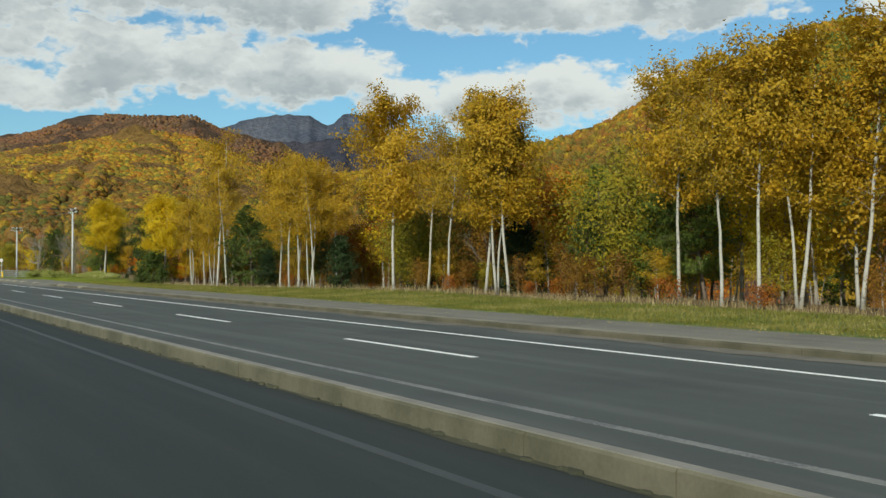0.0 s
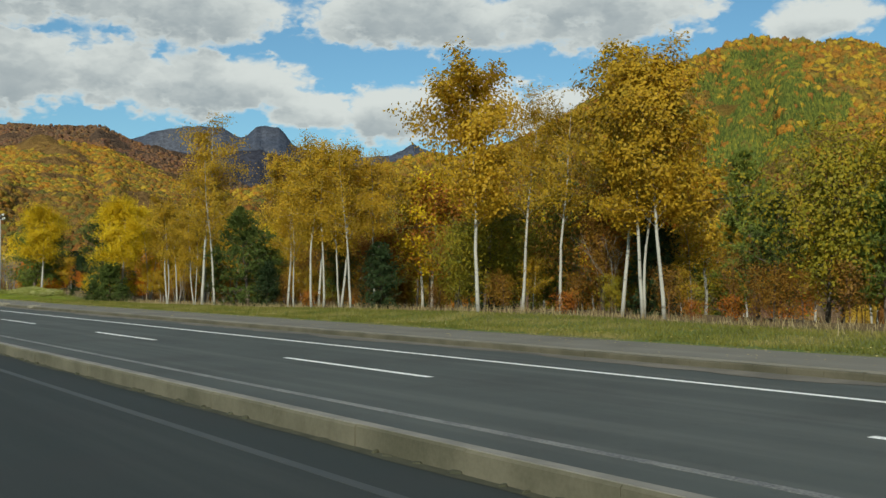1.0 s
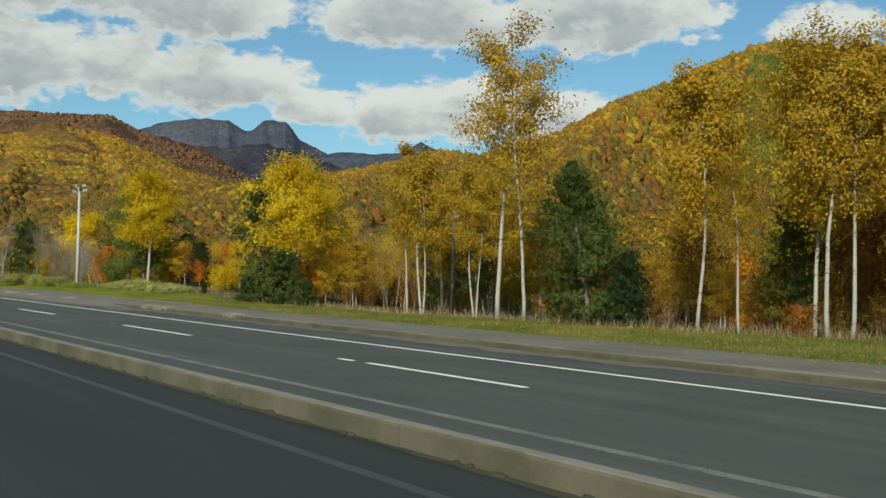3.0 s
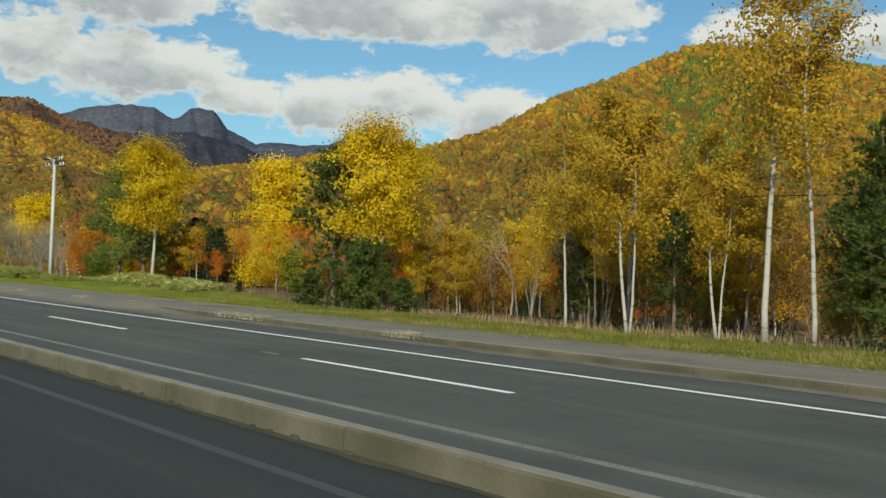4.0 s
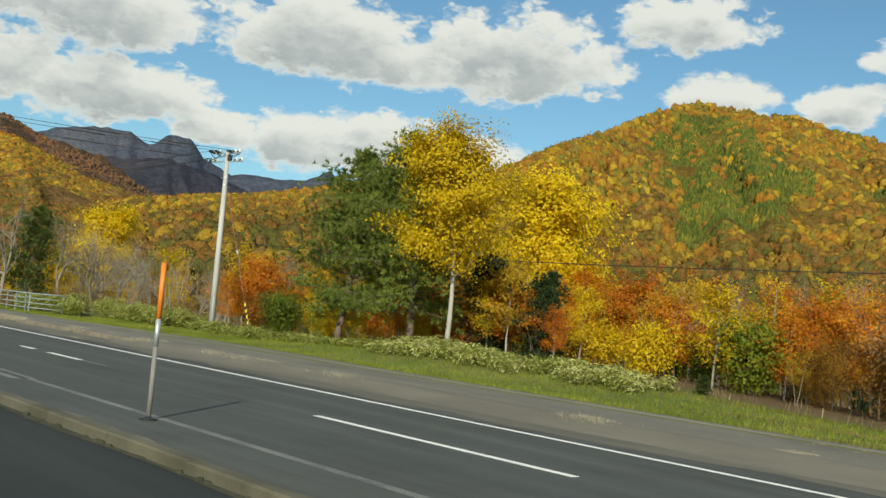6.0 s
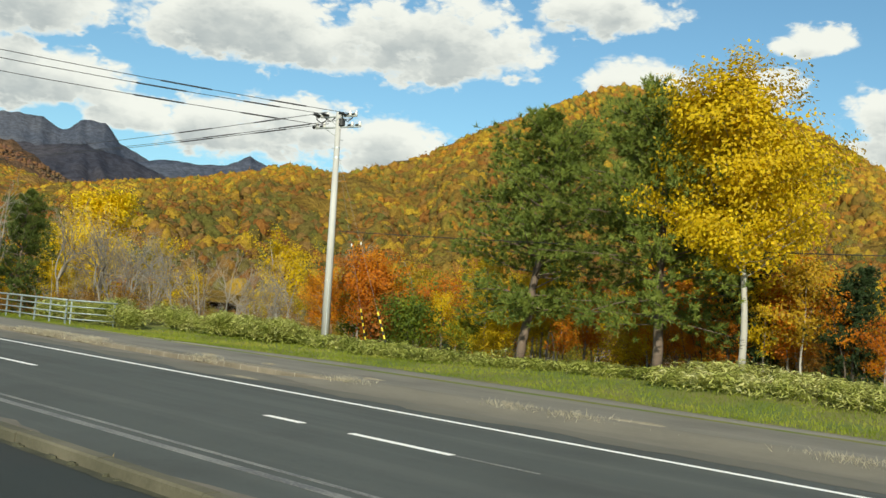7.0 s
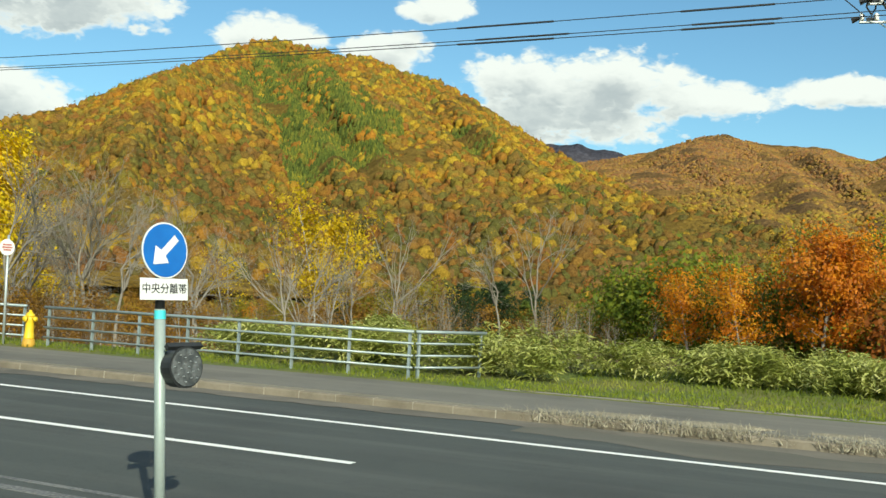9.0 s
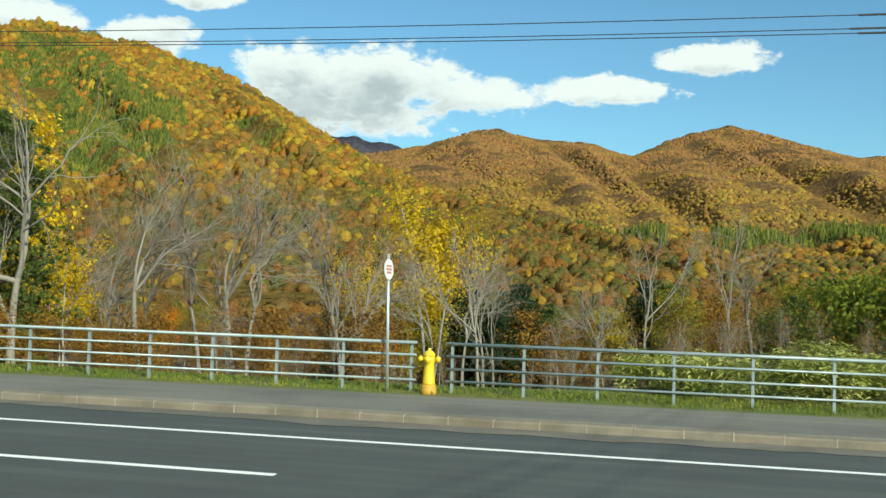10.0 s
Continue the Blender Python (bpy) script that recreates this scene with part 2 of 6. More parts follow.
M["wire"] = mottled("black_cable", (0.012, 0.012, 0.012), (0.03, 0.03, 0.03), 2.0, 30.0, 0.6, 0.0)
M["black"] = mottled("black_plastic", (0.012, 0.013, 0.014), (0.028, 0.03, 0.03), 5.0, 60.0, 0.45, 0.1)
M["porcelain"] = mottled("insulator_porcelain", (0.55, 0.55, 0.53), (0.75, 0.75, 0.72), 6.0, 60.0, 0.25, 0.02)
M["yellow_paint"] = mottled("hydrant_yellow_paint", (0.62, 0.40, 0.02), (0.80, 0.56, 0.03), 5.0, 60.0, 0.5, 0.15)
M["ochre_paint"] = mottled("faded_ochre_paint", (0.48, 0.26, 0.03), (0.60, 0.36, 0.05), 6.0, 60.0, 0.6, 0.2)
M["sign_blue"] = mottled("sign_blue", (0.008, 0.115, 0.42), (0.012, 0.15, 0.50), 5.0, 60.0, 0.4, 0.0)
M["sign_white"] = mottled("sign_white", (0.66, 0.67, 0.66), (0.78, 0.78, 0.77), 6.0, 60.0, 0.45, 0.0)
M["sign_back"] = mottled("sign_back_grey", (0.30, 0.33, 0.33), (0.42, 0.45, 0.45), 4.0, 50.0, 0.5, 0.05, 0.3)
M["sign_red"] = mottled("faded_sign_red", (0.42, 0.14, 0.12), (0.55, 0.22, 0.18), 6.0, 60.0, 0.5, 0.0)
M["cyan_band"] = mottled("cyan_tape", (0.05, 0.50, 0.55), (0.10, 0.62, 0.66), 8.0, 60.0, 0.5, 0.0)
M["orange_band"] = mottled("orange_tape", (0.62, 0.16, 0.015), (0.78, 0.24, 0.03), 8.0, 60.0, 0.5, 0.0)
M["guard_yellow"] = mottled("guard_yellow", (0.60, 0.46, 0.03), (0.75, 0.60, 0.06), 8.0, 60.0, 0.6, 0.05)
M["lamp_glass"] = mottled("dark_lamp_lens", (0.02, 0.024, 0.026), (0.16, 0.17, 0.17), 14.0, 70.0, 0.12, 0.6)
M["birch_bark"] = bark_material("birch_bark", (0.41, 0.395, 0.35), (0.055, 0.047, 0.04), 3.0)
M["pine_bark"] = bark_material("pine_bark", (0.17, 0.125, 0.095), (0.05, 0.04, 0.032), 5.0)
M["grey_bark"] = bark_material("grey_bark", (0.28, 0.25, 0.205), (0.12, 0.105, 0.085), 3.0)
M["dark_bark"] = bark_material("dark_bark", (0.10, 0.08, 0.06), (0.035, 0.03, 0.025), 4.0)
M["twig"] = mottled("russet_twigs", (0.11, 0.055, 0.03), (0.24, 0.14, 0.08), 1.2, 12.0, 0.9, 0.2)
M["birch_gold"] = leaf_material("birch_gold_leaves", [(0.19, 0.15, 0.02), (0.335, 0.23, 0.022), (0.46, 0.295, 0.024), (0.54, 0.335, 0.026), (0.63, 0.44, 0.045)])
M["birch_yellow"] = leaf_material("birch_yellow_leaves", [(0.29, 0.205, 0.012), (0.54, 0.375, 0.014), (0.68, 0.485, 0.018), (0.77, 0.59, 0.035)])
M["bright_yellow"] = leaf_material("bright_yellow_leaves", [(0.40, 0.28, 0.012), (0.64, 0.45, 0.015), (0.78, 0.57, 0.02), (0.82, 0.64, 0.04)])
M["olive"] = leaf_material("olive_gold_leaves", [(0.09, 0.12, 0.018), (0.20, 0.19, 0.02), (0.34, 0.27, 0.022), (0.45, 0.32, 0.024)])
M["orange_leaf"] = leaf_material("orange_maple_leaves", [(0.30, 0.085, 0.012), (0.52, 0.16, 0.014), (0.62, 0.25, 0.015), (0.66, 0.37, 0.02)])
M["red_leaf"] = leaf_material("red_maple_leaves", [(0.16, 0.045, 0.014), (0.27, 0.085, 0.016), (0.36, 0.135, 0.018), (0.32, 0.18, 0.022)])
M["russet_leaf"] = leaf_material("russet_leaves", [(0.10, 0.055, 0.016), (0.20, 0.105, 0.02), (0.32, 0.165, 0.022), (0.42, 0.26, 0.028)])
M["green_leaf"] = leaf_material("green_shrub_leaves", [(0.05, 0.085, 0.015), (0.10, 0.15, 0.018), (0.19, 0.22, 0.02), (0.30, 0.28, 0.025)])
M["needles"] = leaf_material("pine_needles", [(0.055, 0.085, 0.018), (0.10, 0.14, 0.026), (0.16, 0.20, 0.036), (0.22, 0.25, 0.048)], 0.2)
M["deep_needles"] = leaf_material("deep_green_needles", [(0.03, 0.05, 0.014), (0.06, 0.088, 0.02), (0.095, 0.13, 0.028), (0.14, 0.17, 0.038)], 0.2)
M["dark_needles"] = leaf_material("yew_needles", [(0.02, 0.038, 0.014), (0.035, 0.06, 0.02), (0.055, 0.085, 0.028)], 0.15)
M["bamboo"] = leaf_material("bamboo_grass_leaves", [(0.14, 0.17, 0.035), (0.30, 0.33, 0.07), (0.52, 0.52, 0.18), (0.82, 0.78, 0.50)], 0.3)
M["grass"] = leaf_material("verge_grass_blades", [(0.09, 0.115, 0.016), (0.16, 0.205, 0.022), (0.235, 0.275, 0.028), (0.35, 0.315, 0.075)], 0.35, patch=0.35)
# verge grass with cloud shade put into duller, browner colours
M["shaded_grass"] = leaf_material("shade_dulled_verge_grass", [(0.085, 0.085, 0.02), (0.14, 0.15, 0.026), (0.20, 0.19, 0.04), (0.32, 0.26, 0.10)], 0.35, patch=0.35)
M["dry_grass"] = leaf_material("dry_grass_blades", [(0.16, 0.11, 0.05), (0.30, 0.23, 0.11), (0.50, 0.42, 0.24)], 0.3)
M["pale_tufts"] = leaf_material("pale_dry_tufts", [(0.28, 0.245, 0.17), (0.42, 0.38, 0.28), (0.55, 0.51, 0.40)], 0.3)
M["litter"] = leaf_material("fallen_leaves", [(0.20, 0.12, 0.03), (0.40, 0.28, 0.05), (0.55, 0.46, 0.20), (0.6, 0.55, 0.36)], 0.1)
BRIGHT = [(0.22, 0.20, 0.035), (0.192, 0.165, 0.035), (0.345, 0.17, 0.03), (0.432, 0.259, 0.029), (0.304, 0.141, 0.033), (0.47, 0.305, 0.034), (0.400, 0.188, 0.027), (0.272, 0.212, 0.037), (0.352, 0.212, 0.035), (0.448, 0.204, 0.027), (0.50, 0.345, 0.038)]
DULL = [(0.21, 0.115, 0.03), (0.155, 0.135, 0.034), (0.144, 0.116, 0.034), (0.26, 0.115, 0.028), (0.13, 0.125, 0.03), (0.230, 0.141, 0.047), (0.274, 0.148, 0.034), (0.130, 0.123, 0.032), (0.374, 0.240, 0.032)]
BROWN = [(0.26, 0.125, 0.06), (0.33, 0.15, 0.055), (0.28, 0.17, 0.075), (0.36, 0.175, 0.05), (0.41, 0.24, 0.055), (0.25, 0.155, 0.07)]
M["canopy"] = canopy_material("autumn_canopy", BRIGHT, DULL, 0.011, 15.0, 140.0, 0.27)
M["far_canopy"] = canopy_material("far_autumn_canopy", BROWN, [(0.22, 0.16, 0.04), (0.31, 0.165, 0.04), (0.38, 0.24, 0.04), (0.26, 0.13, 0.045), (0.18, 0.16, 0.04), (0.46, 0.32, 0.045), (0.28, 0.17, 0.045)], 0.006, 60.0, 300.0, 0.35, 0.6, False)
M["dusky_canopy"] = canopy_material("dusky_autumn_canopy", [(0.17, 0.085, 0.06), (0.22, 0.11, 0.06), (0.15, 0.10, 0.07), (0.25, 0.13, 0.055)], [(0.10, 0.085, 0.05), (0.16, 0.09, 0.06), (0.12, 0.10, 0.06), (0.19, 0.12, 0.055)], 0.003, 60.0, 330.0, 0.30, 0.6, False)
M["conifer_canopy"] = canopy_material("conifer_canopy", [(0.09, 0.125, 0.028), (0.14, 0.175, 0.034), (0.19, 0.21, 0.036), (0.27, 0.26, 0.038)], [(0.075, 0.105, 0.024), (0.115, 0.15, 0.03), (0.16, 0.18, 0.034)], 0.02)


def slope_material(name, low, high, patch=0.0035):
    """A far forested slope: patches of colour and a rough canopy, darkened in the low spots of its relief."""
    m, n, b = material(name, 0.95)
    p = place_of(n)
    big = n.smooth(n.noise(p, patch, 5.0, 0.6), 0.35, 0.65)
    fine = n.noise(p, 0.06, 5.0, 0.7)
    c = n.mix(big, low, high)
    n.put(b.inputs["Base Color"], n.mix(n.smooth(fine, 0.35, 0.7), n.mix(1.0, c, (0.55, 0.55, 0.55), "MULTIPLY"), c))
    b.inputs["Specular IOR Level"].default_value = 0.05
    relief(n, b, fine, 1.0, 14.0)
    return m


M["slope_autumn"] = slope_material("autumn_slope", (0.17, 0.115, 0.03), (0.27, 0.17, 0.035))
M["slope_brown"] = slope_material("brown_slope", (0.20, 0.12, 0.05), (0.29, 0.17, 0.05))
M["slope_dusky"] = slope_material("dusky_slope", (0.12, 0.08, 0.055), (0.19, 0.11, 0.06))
# aerial haze is put into these base colours as a blue tint
M["slope_haze_dark"] = slope_material("haze_tinted_ridge", (0.055, 0.06, 0.085), (0.10, 0.095, 0.115), 0.003)
M["slope_haze_blue"] = slope_material("haze_tinted_mountain", (0.085, 0.105, 0.155), (0.145, 0.155, 0.19), 0.002)


def ground_material():
    m, n, b = material("forest_ground", 0.95)
    p = place_of(n)
    s = n.add("ShaderNodeSeparateXYZ", p)
    wob = n.math("MULTIPLY", n.math("SUBTRACT", n.noise(p, 0.25, 4.0), 0.5), 5.0)
    into = n.smooth(n.math("ADD", s.outputs[1], wob), 23.0, 28.5)
    blade = n.noise(p, 14.0, 4.0, 0.7)
    big = n.smooth(n.noise(p, 0.5, 4.0), 0.35, 0.65)
    grass = n.mix(blade, n.mix(big, (0.06, 0.09, 0.014), (0.09, 0.10, 0.02)), n.mix(big, (0.14, 0.19, 0.025), (0.21, 0.20, 0.05)))
    wood = n.mix(n.noise(p, 5.0, 5.0, 0.7), (0.055, 0.038, 0.02), (0.19, 0.115, 0.04))
    far = n.mix(n.smooth(n.noise(p, 0.02, 4.0), 0.35, 0.65), (0.14, 0.09, 0.03), (0.20, 0.15, 0.035))
    c = n.mix(into, grass, wood)
    c = n.mix(n.smooth(s.outputs[1], 70.0, 160.0), c, far)
    n.put(b.inputs["Base Color"], c)
    relief(n, b, blade, 0.8, 0.06)
    return m


M["ground"] = ground_material()


# ---- shapes ----
class Shape:
    """Collects corners and faces for one mesh."""

    def __init__(self):
        self.v, self.f = [], []

    def take(self, v, f):
        o = len(self.v)
        self.v += [tuple(p) for p in v]
        self.f += [tuple(i + o for i in q) for q in f]
        return self

    def box(self, x0, x1, y0, y1, z0, z1, bevel=0.0):
        """A block; bevel takes off its upper long edges."""
        b = bevel
        ring = [(y0, z0), (y1, z0), (y1, z1 - b), (y1 - b, z1), (y0 + b, z1), (y0, z1 - b)] if b else [(y0, z0), (y1, z0), (y1, z1), (y0, z1)]
        k = len(ring)
        v = [(x0, *p) for p in ring] + [(x1, *p) for p in ring]
        f = [(i, (i + 1) % k, k + (i + 1) % k, k + i) for i in range(k)] + [tuple(range(k))[::-1], tuple(range(k, 2 * k))]
        return self.take(v, f)

    def tube(self, points, radii, sides=8, caps=True):
        """A tube along points with a radius at each."""
        pts = [Vector(p) for p in points]
        v = []
        for i, p in enumerate(pts):
            d = (pts[min(i + 1, len(pts) - 1)] - pts[max(i - 1, 0)]).normalized()
            a = d.cross((0, 1, 0) if abs(d.y) < 0.9 else (1, 0, 0)).normalized()
            b = d.cross(a)
            v += [p + radii[i] * (math.cos(6.2832 * k / sides) * a + math.sin(6.2832 * k / sides) * b) for k in range(sides)]
        f = [(j * sides + k, j * sides + (k + 1) % sides, (j + 1) * sides + (k + 1) % sides, (j + 1) * sides + k)
             for j in range(len(pts) - 1) for k in range(sides)]
        if caps:
            f += [tuple(range(sides))[::-1], tuple(range((len(pts) - 1) * sides, len(pts) * sides))]
        return self.take(v, f)

    def lathe(self, profile, centre=(0, 0, 0), sides=18):
        c = Vector(centre)
        return self.tube([c + Vector((0, 0, z)) for r, z in profile], [r for r, z in profile], sides)

    def mesh(self, name, mat, smooth=False):
        me = bpy.data.meshes.new(name)
        me.from_pydata(self.v, [], self.f)
        me.materials.append(mat)
        me.update()
        if smooth:
            me.polygons.foreach_set("use_smooth", [True] * len(me.polygons))
        return me


def bulk(name, v, f, mat, smooth=False):
    """A mesh from arrays of corners and of faces that all have as many corners."""
    me = bpy.data.meshes.new(name)
    n, k = f.shape
    me.vertices.add(len(v))
    me.vertices.foreach_set("co", np.asarray(v, dtype=np.float32).ravel())
    me.loops.add(n * k)
    me.loops.foreach_set("vertex_index", f.astype(np.int32).ravel())
    me.polygons.add(n)
    me.polygons.foreach_set("loop_start", np.arange(0, n * k, k, dtype=np.int32))
    me.polygons.foreach_set("use_smooth", np.full(n, smooth))
    me.update(calc_edges=True)
    me.materials.append(mat)
    return me


def part(name, shape, mat, parent=None, label="", smooth=False):
    ob = new(name, shape if isinstance(shape, bpy.types.Mesh) else shape.mesh(name, mat, smooth))
    ob.parent = parent
    return tagged(ob, label)


def thing(name, x, y, z, label, category, group="", kind="", turn=0.0):
    ob = new(name)
    ob.matrix_basis = pose(x, y, z, 0, 0, turn)
    ob.empty_display_size = 0.2
    return tagged(ob, label, category, group, kind)


# ---- the lie of the land ----
def step(a, b, x):
    t = np.clip((x - a) / (b - a), 0.0, 1.0)
    return t * t * (3 - 2 * t)


def lie(x, y):
    """Height of the ground."""
    x, y = np.asarray(x, dtype=float), np.asarray(y, dtype=float)
    z = -0.06 + 0.22 * step(15.3, 16.2, y) + 0.06 * step(18.0, 18.9, y) + 0.20 * step(19.5, 25.0, y)
    fenced = step(-160.0, -168.0, x)
    z = z - fenced * 1.5 * step(20.3, 27.0, y) - 2.5 * step(29.0, 60.0, y) - 2.0 * step(60.0, 160.0, y)
    z = z + np.interp(x, [-150, -140, -128, -118, -107, -93, -80, -53, -30], [0.1, -0.15, 0.45, 0.1, -0.32, -0.32, -0.25, 0.05, -0.1]) * step(20.5, 25.0, y)
    z = z + 0.06 * np.sin(x * 0.35 + np.sin(y * 0.7)) * step(21.0, 30.0, y)
    z = z + 0.35 * step(-9.0, -14.0, y) + 10.0 * step(350.0, 900.0, y)
    return z


def build_ground():
    ys = np.concatenate([[-900, -300, -100, -40, -20, -14, -11, -9], np.arange(-8, 40, 0.8), np.geomspace(40, 3500, 40)])
    xs = np.concatenate([-np.geomspace(3500, 260, 24), np.arange(-250, 30, 2.0), np.geomspace(30, 1500, 16)])
    X, Y = np.meshgrid(xs, ys)
    v = np.stack([X, Y, lie(X, Y)], -1).reshape(-1, 3)
    w = len(xs)
    i = (np.arange(len(ys) - 1)[:, None] * w + np.arange(w - 1)[None]).ravel()
    ob = new("ground", bulk("ground", v, np.stack([i, i + 1, i + w + 1, i + w], 1), M["ground"], True))
    tagged(ob, "grassy roadside verge running into leaf-strewn forest floor", "ground", kind="structure")


build_ground()

X_END, X_NEAR = -720.0, 160.0
DASH_Y, EDGE_Y, INNER_Y = 9.5, 12.75, 6.12

road = part("road", Shape().box(X_END, X_NEAR, 4.4, 15.35, -0.30, 0.0), M["asphalt"])
tagged(road, "grey asphalt carriageway with worn white lane lines", "road", kind="structure")
near_road = part("road", Shape().box(X_END, X_NEAR, -8.0, 4.397, -0.30, -0.004), M["near_asphalt"])
tagged(near_road, "dark asphalt carriageway on the near side of the median", "road", kind="structure")
pavement = part("pavement", Shape().box(X_END, X_NEAR, 15.42, 18.75, -0.25, 0.19), M["walk_asphalt"])
tagged(pavement, "smooth grey asphalt footpath behind the kerb", "pavement", kind="structure")

edge_line = part("edge_line", Shape().box(X_END, X_NEAR, EDGE_Y - 0.075, EDGE_Y + 0.075, -0.02, 0.004), M["white_paint"], road)
for off, half in ((-0.17, 0.085), (0.17, 0.045)):
    part("inner_line", Shape().box(-170, -118, INNER_Y - half + off, INNER_Y + half + off, -0.02, 0.004), M["worn_paint"], road)
part("inner_line", Shape().box(-118, X_NEAR, INNER_Y + 0.0, INNER_Y + 0.16, -0.02, 0.004), M["worn_paint"], road)
part("inner_line", Shape().box(-98, X_NEAR, 3.24, 3.38, -0.02, 0.001), M["faint_paint"], near_road)


def dash(x0, x1):
    part("lane_dash", Shape().box(x0, x1, DASH_Y - 0.075, DASH_Y + 0.075, -0.02, 0.004), M["white_paint"], road)


dash_mesh = Shape().box(0, 6.0, -0.075, 0.075, -0.02, 0.004).mesh("lane_dash", M["white_paint"])
for k in range(-6, 40):
    if k not in (3, 7):
        part("lane_dash", dash_mesh, None, road).location = (-23.3 - 15 * k, DASH_Y, 0)
# two dashes have worn into pieces, and a few stubs of older paint are still to be seen
for x0, x1 in ((-68.6, -68.05), (-67.4, -62.3), (-128.3, -127.3), (-126.1, -123.95)):
    dash(x0, x1)
part("lane_dash", Shape().box(-84.9, -84.3, DASH_Y - 0.06, DASH_Y + 0.06, -0.02, 0.004), M["worn_paint"], road)
part("lane_dash", Shape().box(-123.9, -122.4, DASH_Y - 0.03, DASH_Y + 0.03, -0.02, 0.004), M["worn_paint"], road)


# silt that has gathered along the kerb
def build_silt(name, y0, y1, x0, x1, z, wave, mat="silt", label="brown silt and grit washed up along the kerb"):
    s = Shape()
    xs = np.arange(x0, x1, 0.5)
    edge = y0 + wave * np.array([noise.noise((x * 0.3, y0, 0)) + 0.5 * noise.noise((x * 1.3, y0, 5)) for x in xs])
    v = [(x, e, z) for x, e in zip(xs, edge)] + [(x, y1, z + 0.006) for x in xs]
    n = len(xs)
    s.take(v, [(i, i + 1, n + i + 1, n + i) for i in range(n - 1)])
    ob = part(name, s, M[mat])
    return tagged(ob, label, "dirt", kind="stuff")


build_silt("kerb_silt", 14.62, 15.27, -330, 100, 0.008, 0.5)
build_silt("road_dust", 13.55, 15.0, -152, -96, 0.004, 0.5, "dust", "brown dust lying on the road shoulder")
build_silt("median_silt", 4.95, 4.52, -100, 100, 0.004, 0.25)
build_silt("median_silt", 4.98, 4.52, -156, -98, 0.004, 0.4)
build_silt("median_moss", 4.20, 4.33, -156, 100, 0.000, 0.14, "dark_moss", "dark moss along the foot of the median kerb")


# ---- kerbs, block by block ----
def build_kerb(name, label, y0, y1, z1, length, x0, x1, mat, first, last):
    root = thing(name, 0, 0, 0, label, "kerb", kind="structure")
    blocks = [Shape().box(0.006, length - 0.006, y0 + d, y1 + d, -0.1, z1 + h, 0.025).mesh("kerb_block", mat)
              for d, h in ((0, 0), (0.006, 0.005), (-0.005, -0.004))]
    x, far = x0, Shape()
    while x < x1:
        if first <= x < last:
            part("kerb_block", random.choice(blocks), None, root).location.x = x
        else:
            far.box(x + 0.006, x + length - 0.006, y0, y1, -0.1, z1, 0.025)
        x += length
    tagged(part("far_blocks", far, mat, root), kind="stuff")


build_kerb("kerb", "weathered brown concrete kerb blocks along the footpath", 15.25, 15.42, 0.15, 0.8, -420, -112, M["kerb"], -196, -112)
build_kerb("kerb", "mossy concrete kerb blocks along the footpath, darkened for shade", 15.25, 15.42, 0.15, 0.8, -112, 90, M["mossy_shaded_kerb"], -112, -4)
MEDIAN_Z = 0.235
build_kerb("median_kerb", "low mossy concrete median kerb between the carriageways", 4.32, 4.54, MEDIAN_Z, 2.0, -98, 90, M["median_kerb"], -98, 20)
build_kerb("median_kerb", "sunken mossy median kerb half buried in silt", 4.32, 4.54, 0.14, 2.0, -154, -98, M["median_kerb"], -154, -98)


# mortar in the kerb joints, and crusts of dry moss along the kerb
mortar = Shape()
for k in range(int((420 - 112) / 0.8)):
    mortar.box(-420 + 0.8 * k - 0.012, -420 + 0.8 * k + 0.012, 15.247, 15.414, -0.1, 0.1525)
tagged(part("kerb_mortar", mortar, M["mortar"]), "pale mortar in the joints of the kerb", "mortar", kind="stuff")


def moss_crust(x, y, length, width, z, seed):
    """A low ragged cushion."""
    r = np.random.default_rng(seed)
    n, rings = 18, 3
    v = [(x, y, z + 0.035)]
    for k in range(1, rings + 1):
        for i in range(n):
            a = 6.2832 * i / n
            q = k / rings * (1 + 0.22 * r.normal() * (k / rings))
            v.append((x + math.cos(a) * length * 0.5 * q, y + math.sin(a) * width * 0.5 * q, z + 0.035 * (1 - (k / rings) ** 2) + (0.008 * r.normal() if k < rings else -0.004)))
    f = [(0, 1 + i, 1 + (i + 1) % n) for i in range(n)]
    for k in range(rings - 1):
        for i in range(n):
            a, b = 1 + k * n + i, 1 + k * n + (i + 1) % n
            f.append((a, a + n, b + n, b))
    ob = part("moss_cushion", Shape().take(v, f), M["moss"], smooth=True)
    tagged(ob, "flat cushion of dry beige moss beside the kerb", "moss", "moss along the kerb")


for k, (x, y, length, width, z) in enumerate(((-150.6, 15.95, 1.5, 0.7, 0.185), (-149.0, 15.9, 1.9, 0.7, 0.185), (-147.2, 16.0, 1.3, 0.6, 0.185), (-140.6, 16.2, 1.0, 0.35, 0.185), (-137.5, 16.1, 0.7, 0.35, 0.185), (-135.4, 13.8, 1.4, 0.25, -0.004),
                                              (-133.4, 16.3, 0.8, 0.35, 0.185), (-125.2, 15.85, 1.6, 0.4, 0.185), (-112.5, 15.8, 1.1, 0.4, 0.185), (-108.0, 16.0, 0.9, 0.4, 0.185), (-98.0, 15.8, 0.9, 0.35, 0.185), (-96.2, 15.9, 0.7, 0.3, 0.185), (-88.1, 15.8, 0.9, 0.35, 0.185))):
    moss_crust(x, y, length, width, z, 60 + k)


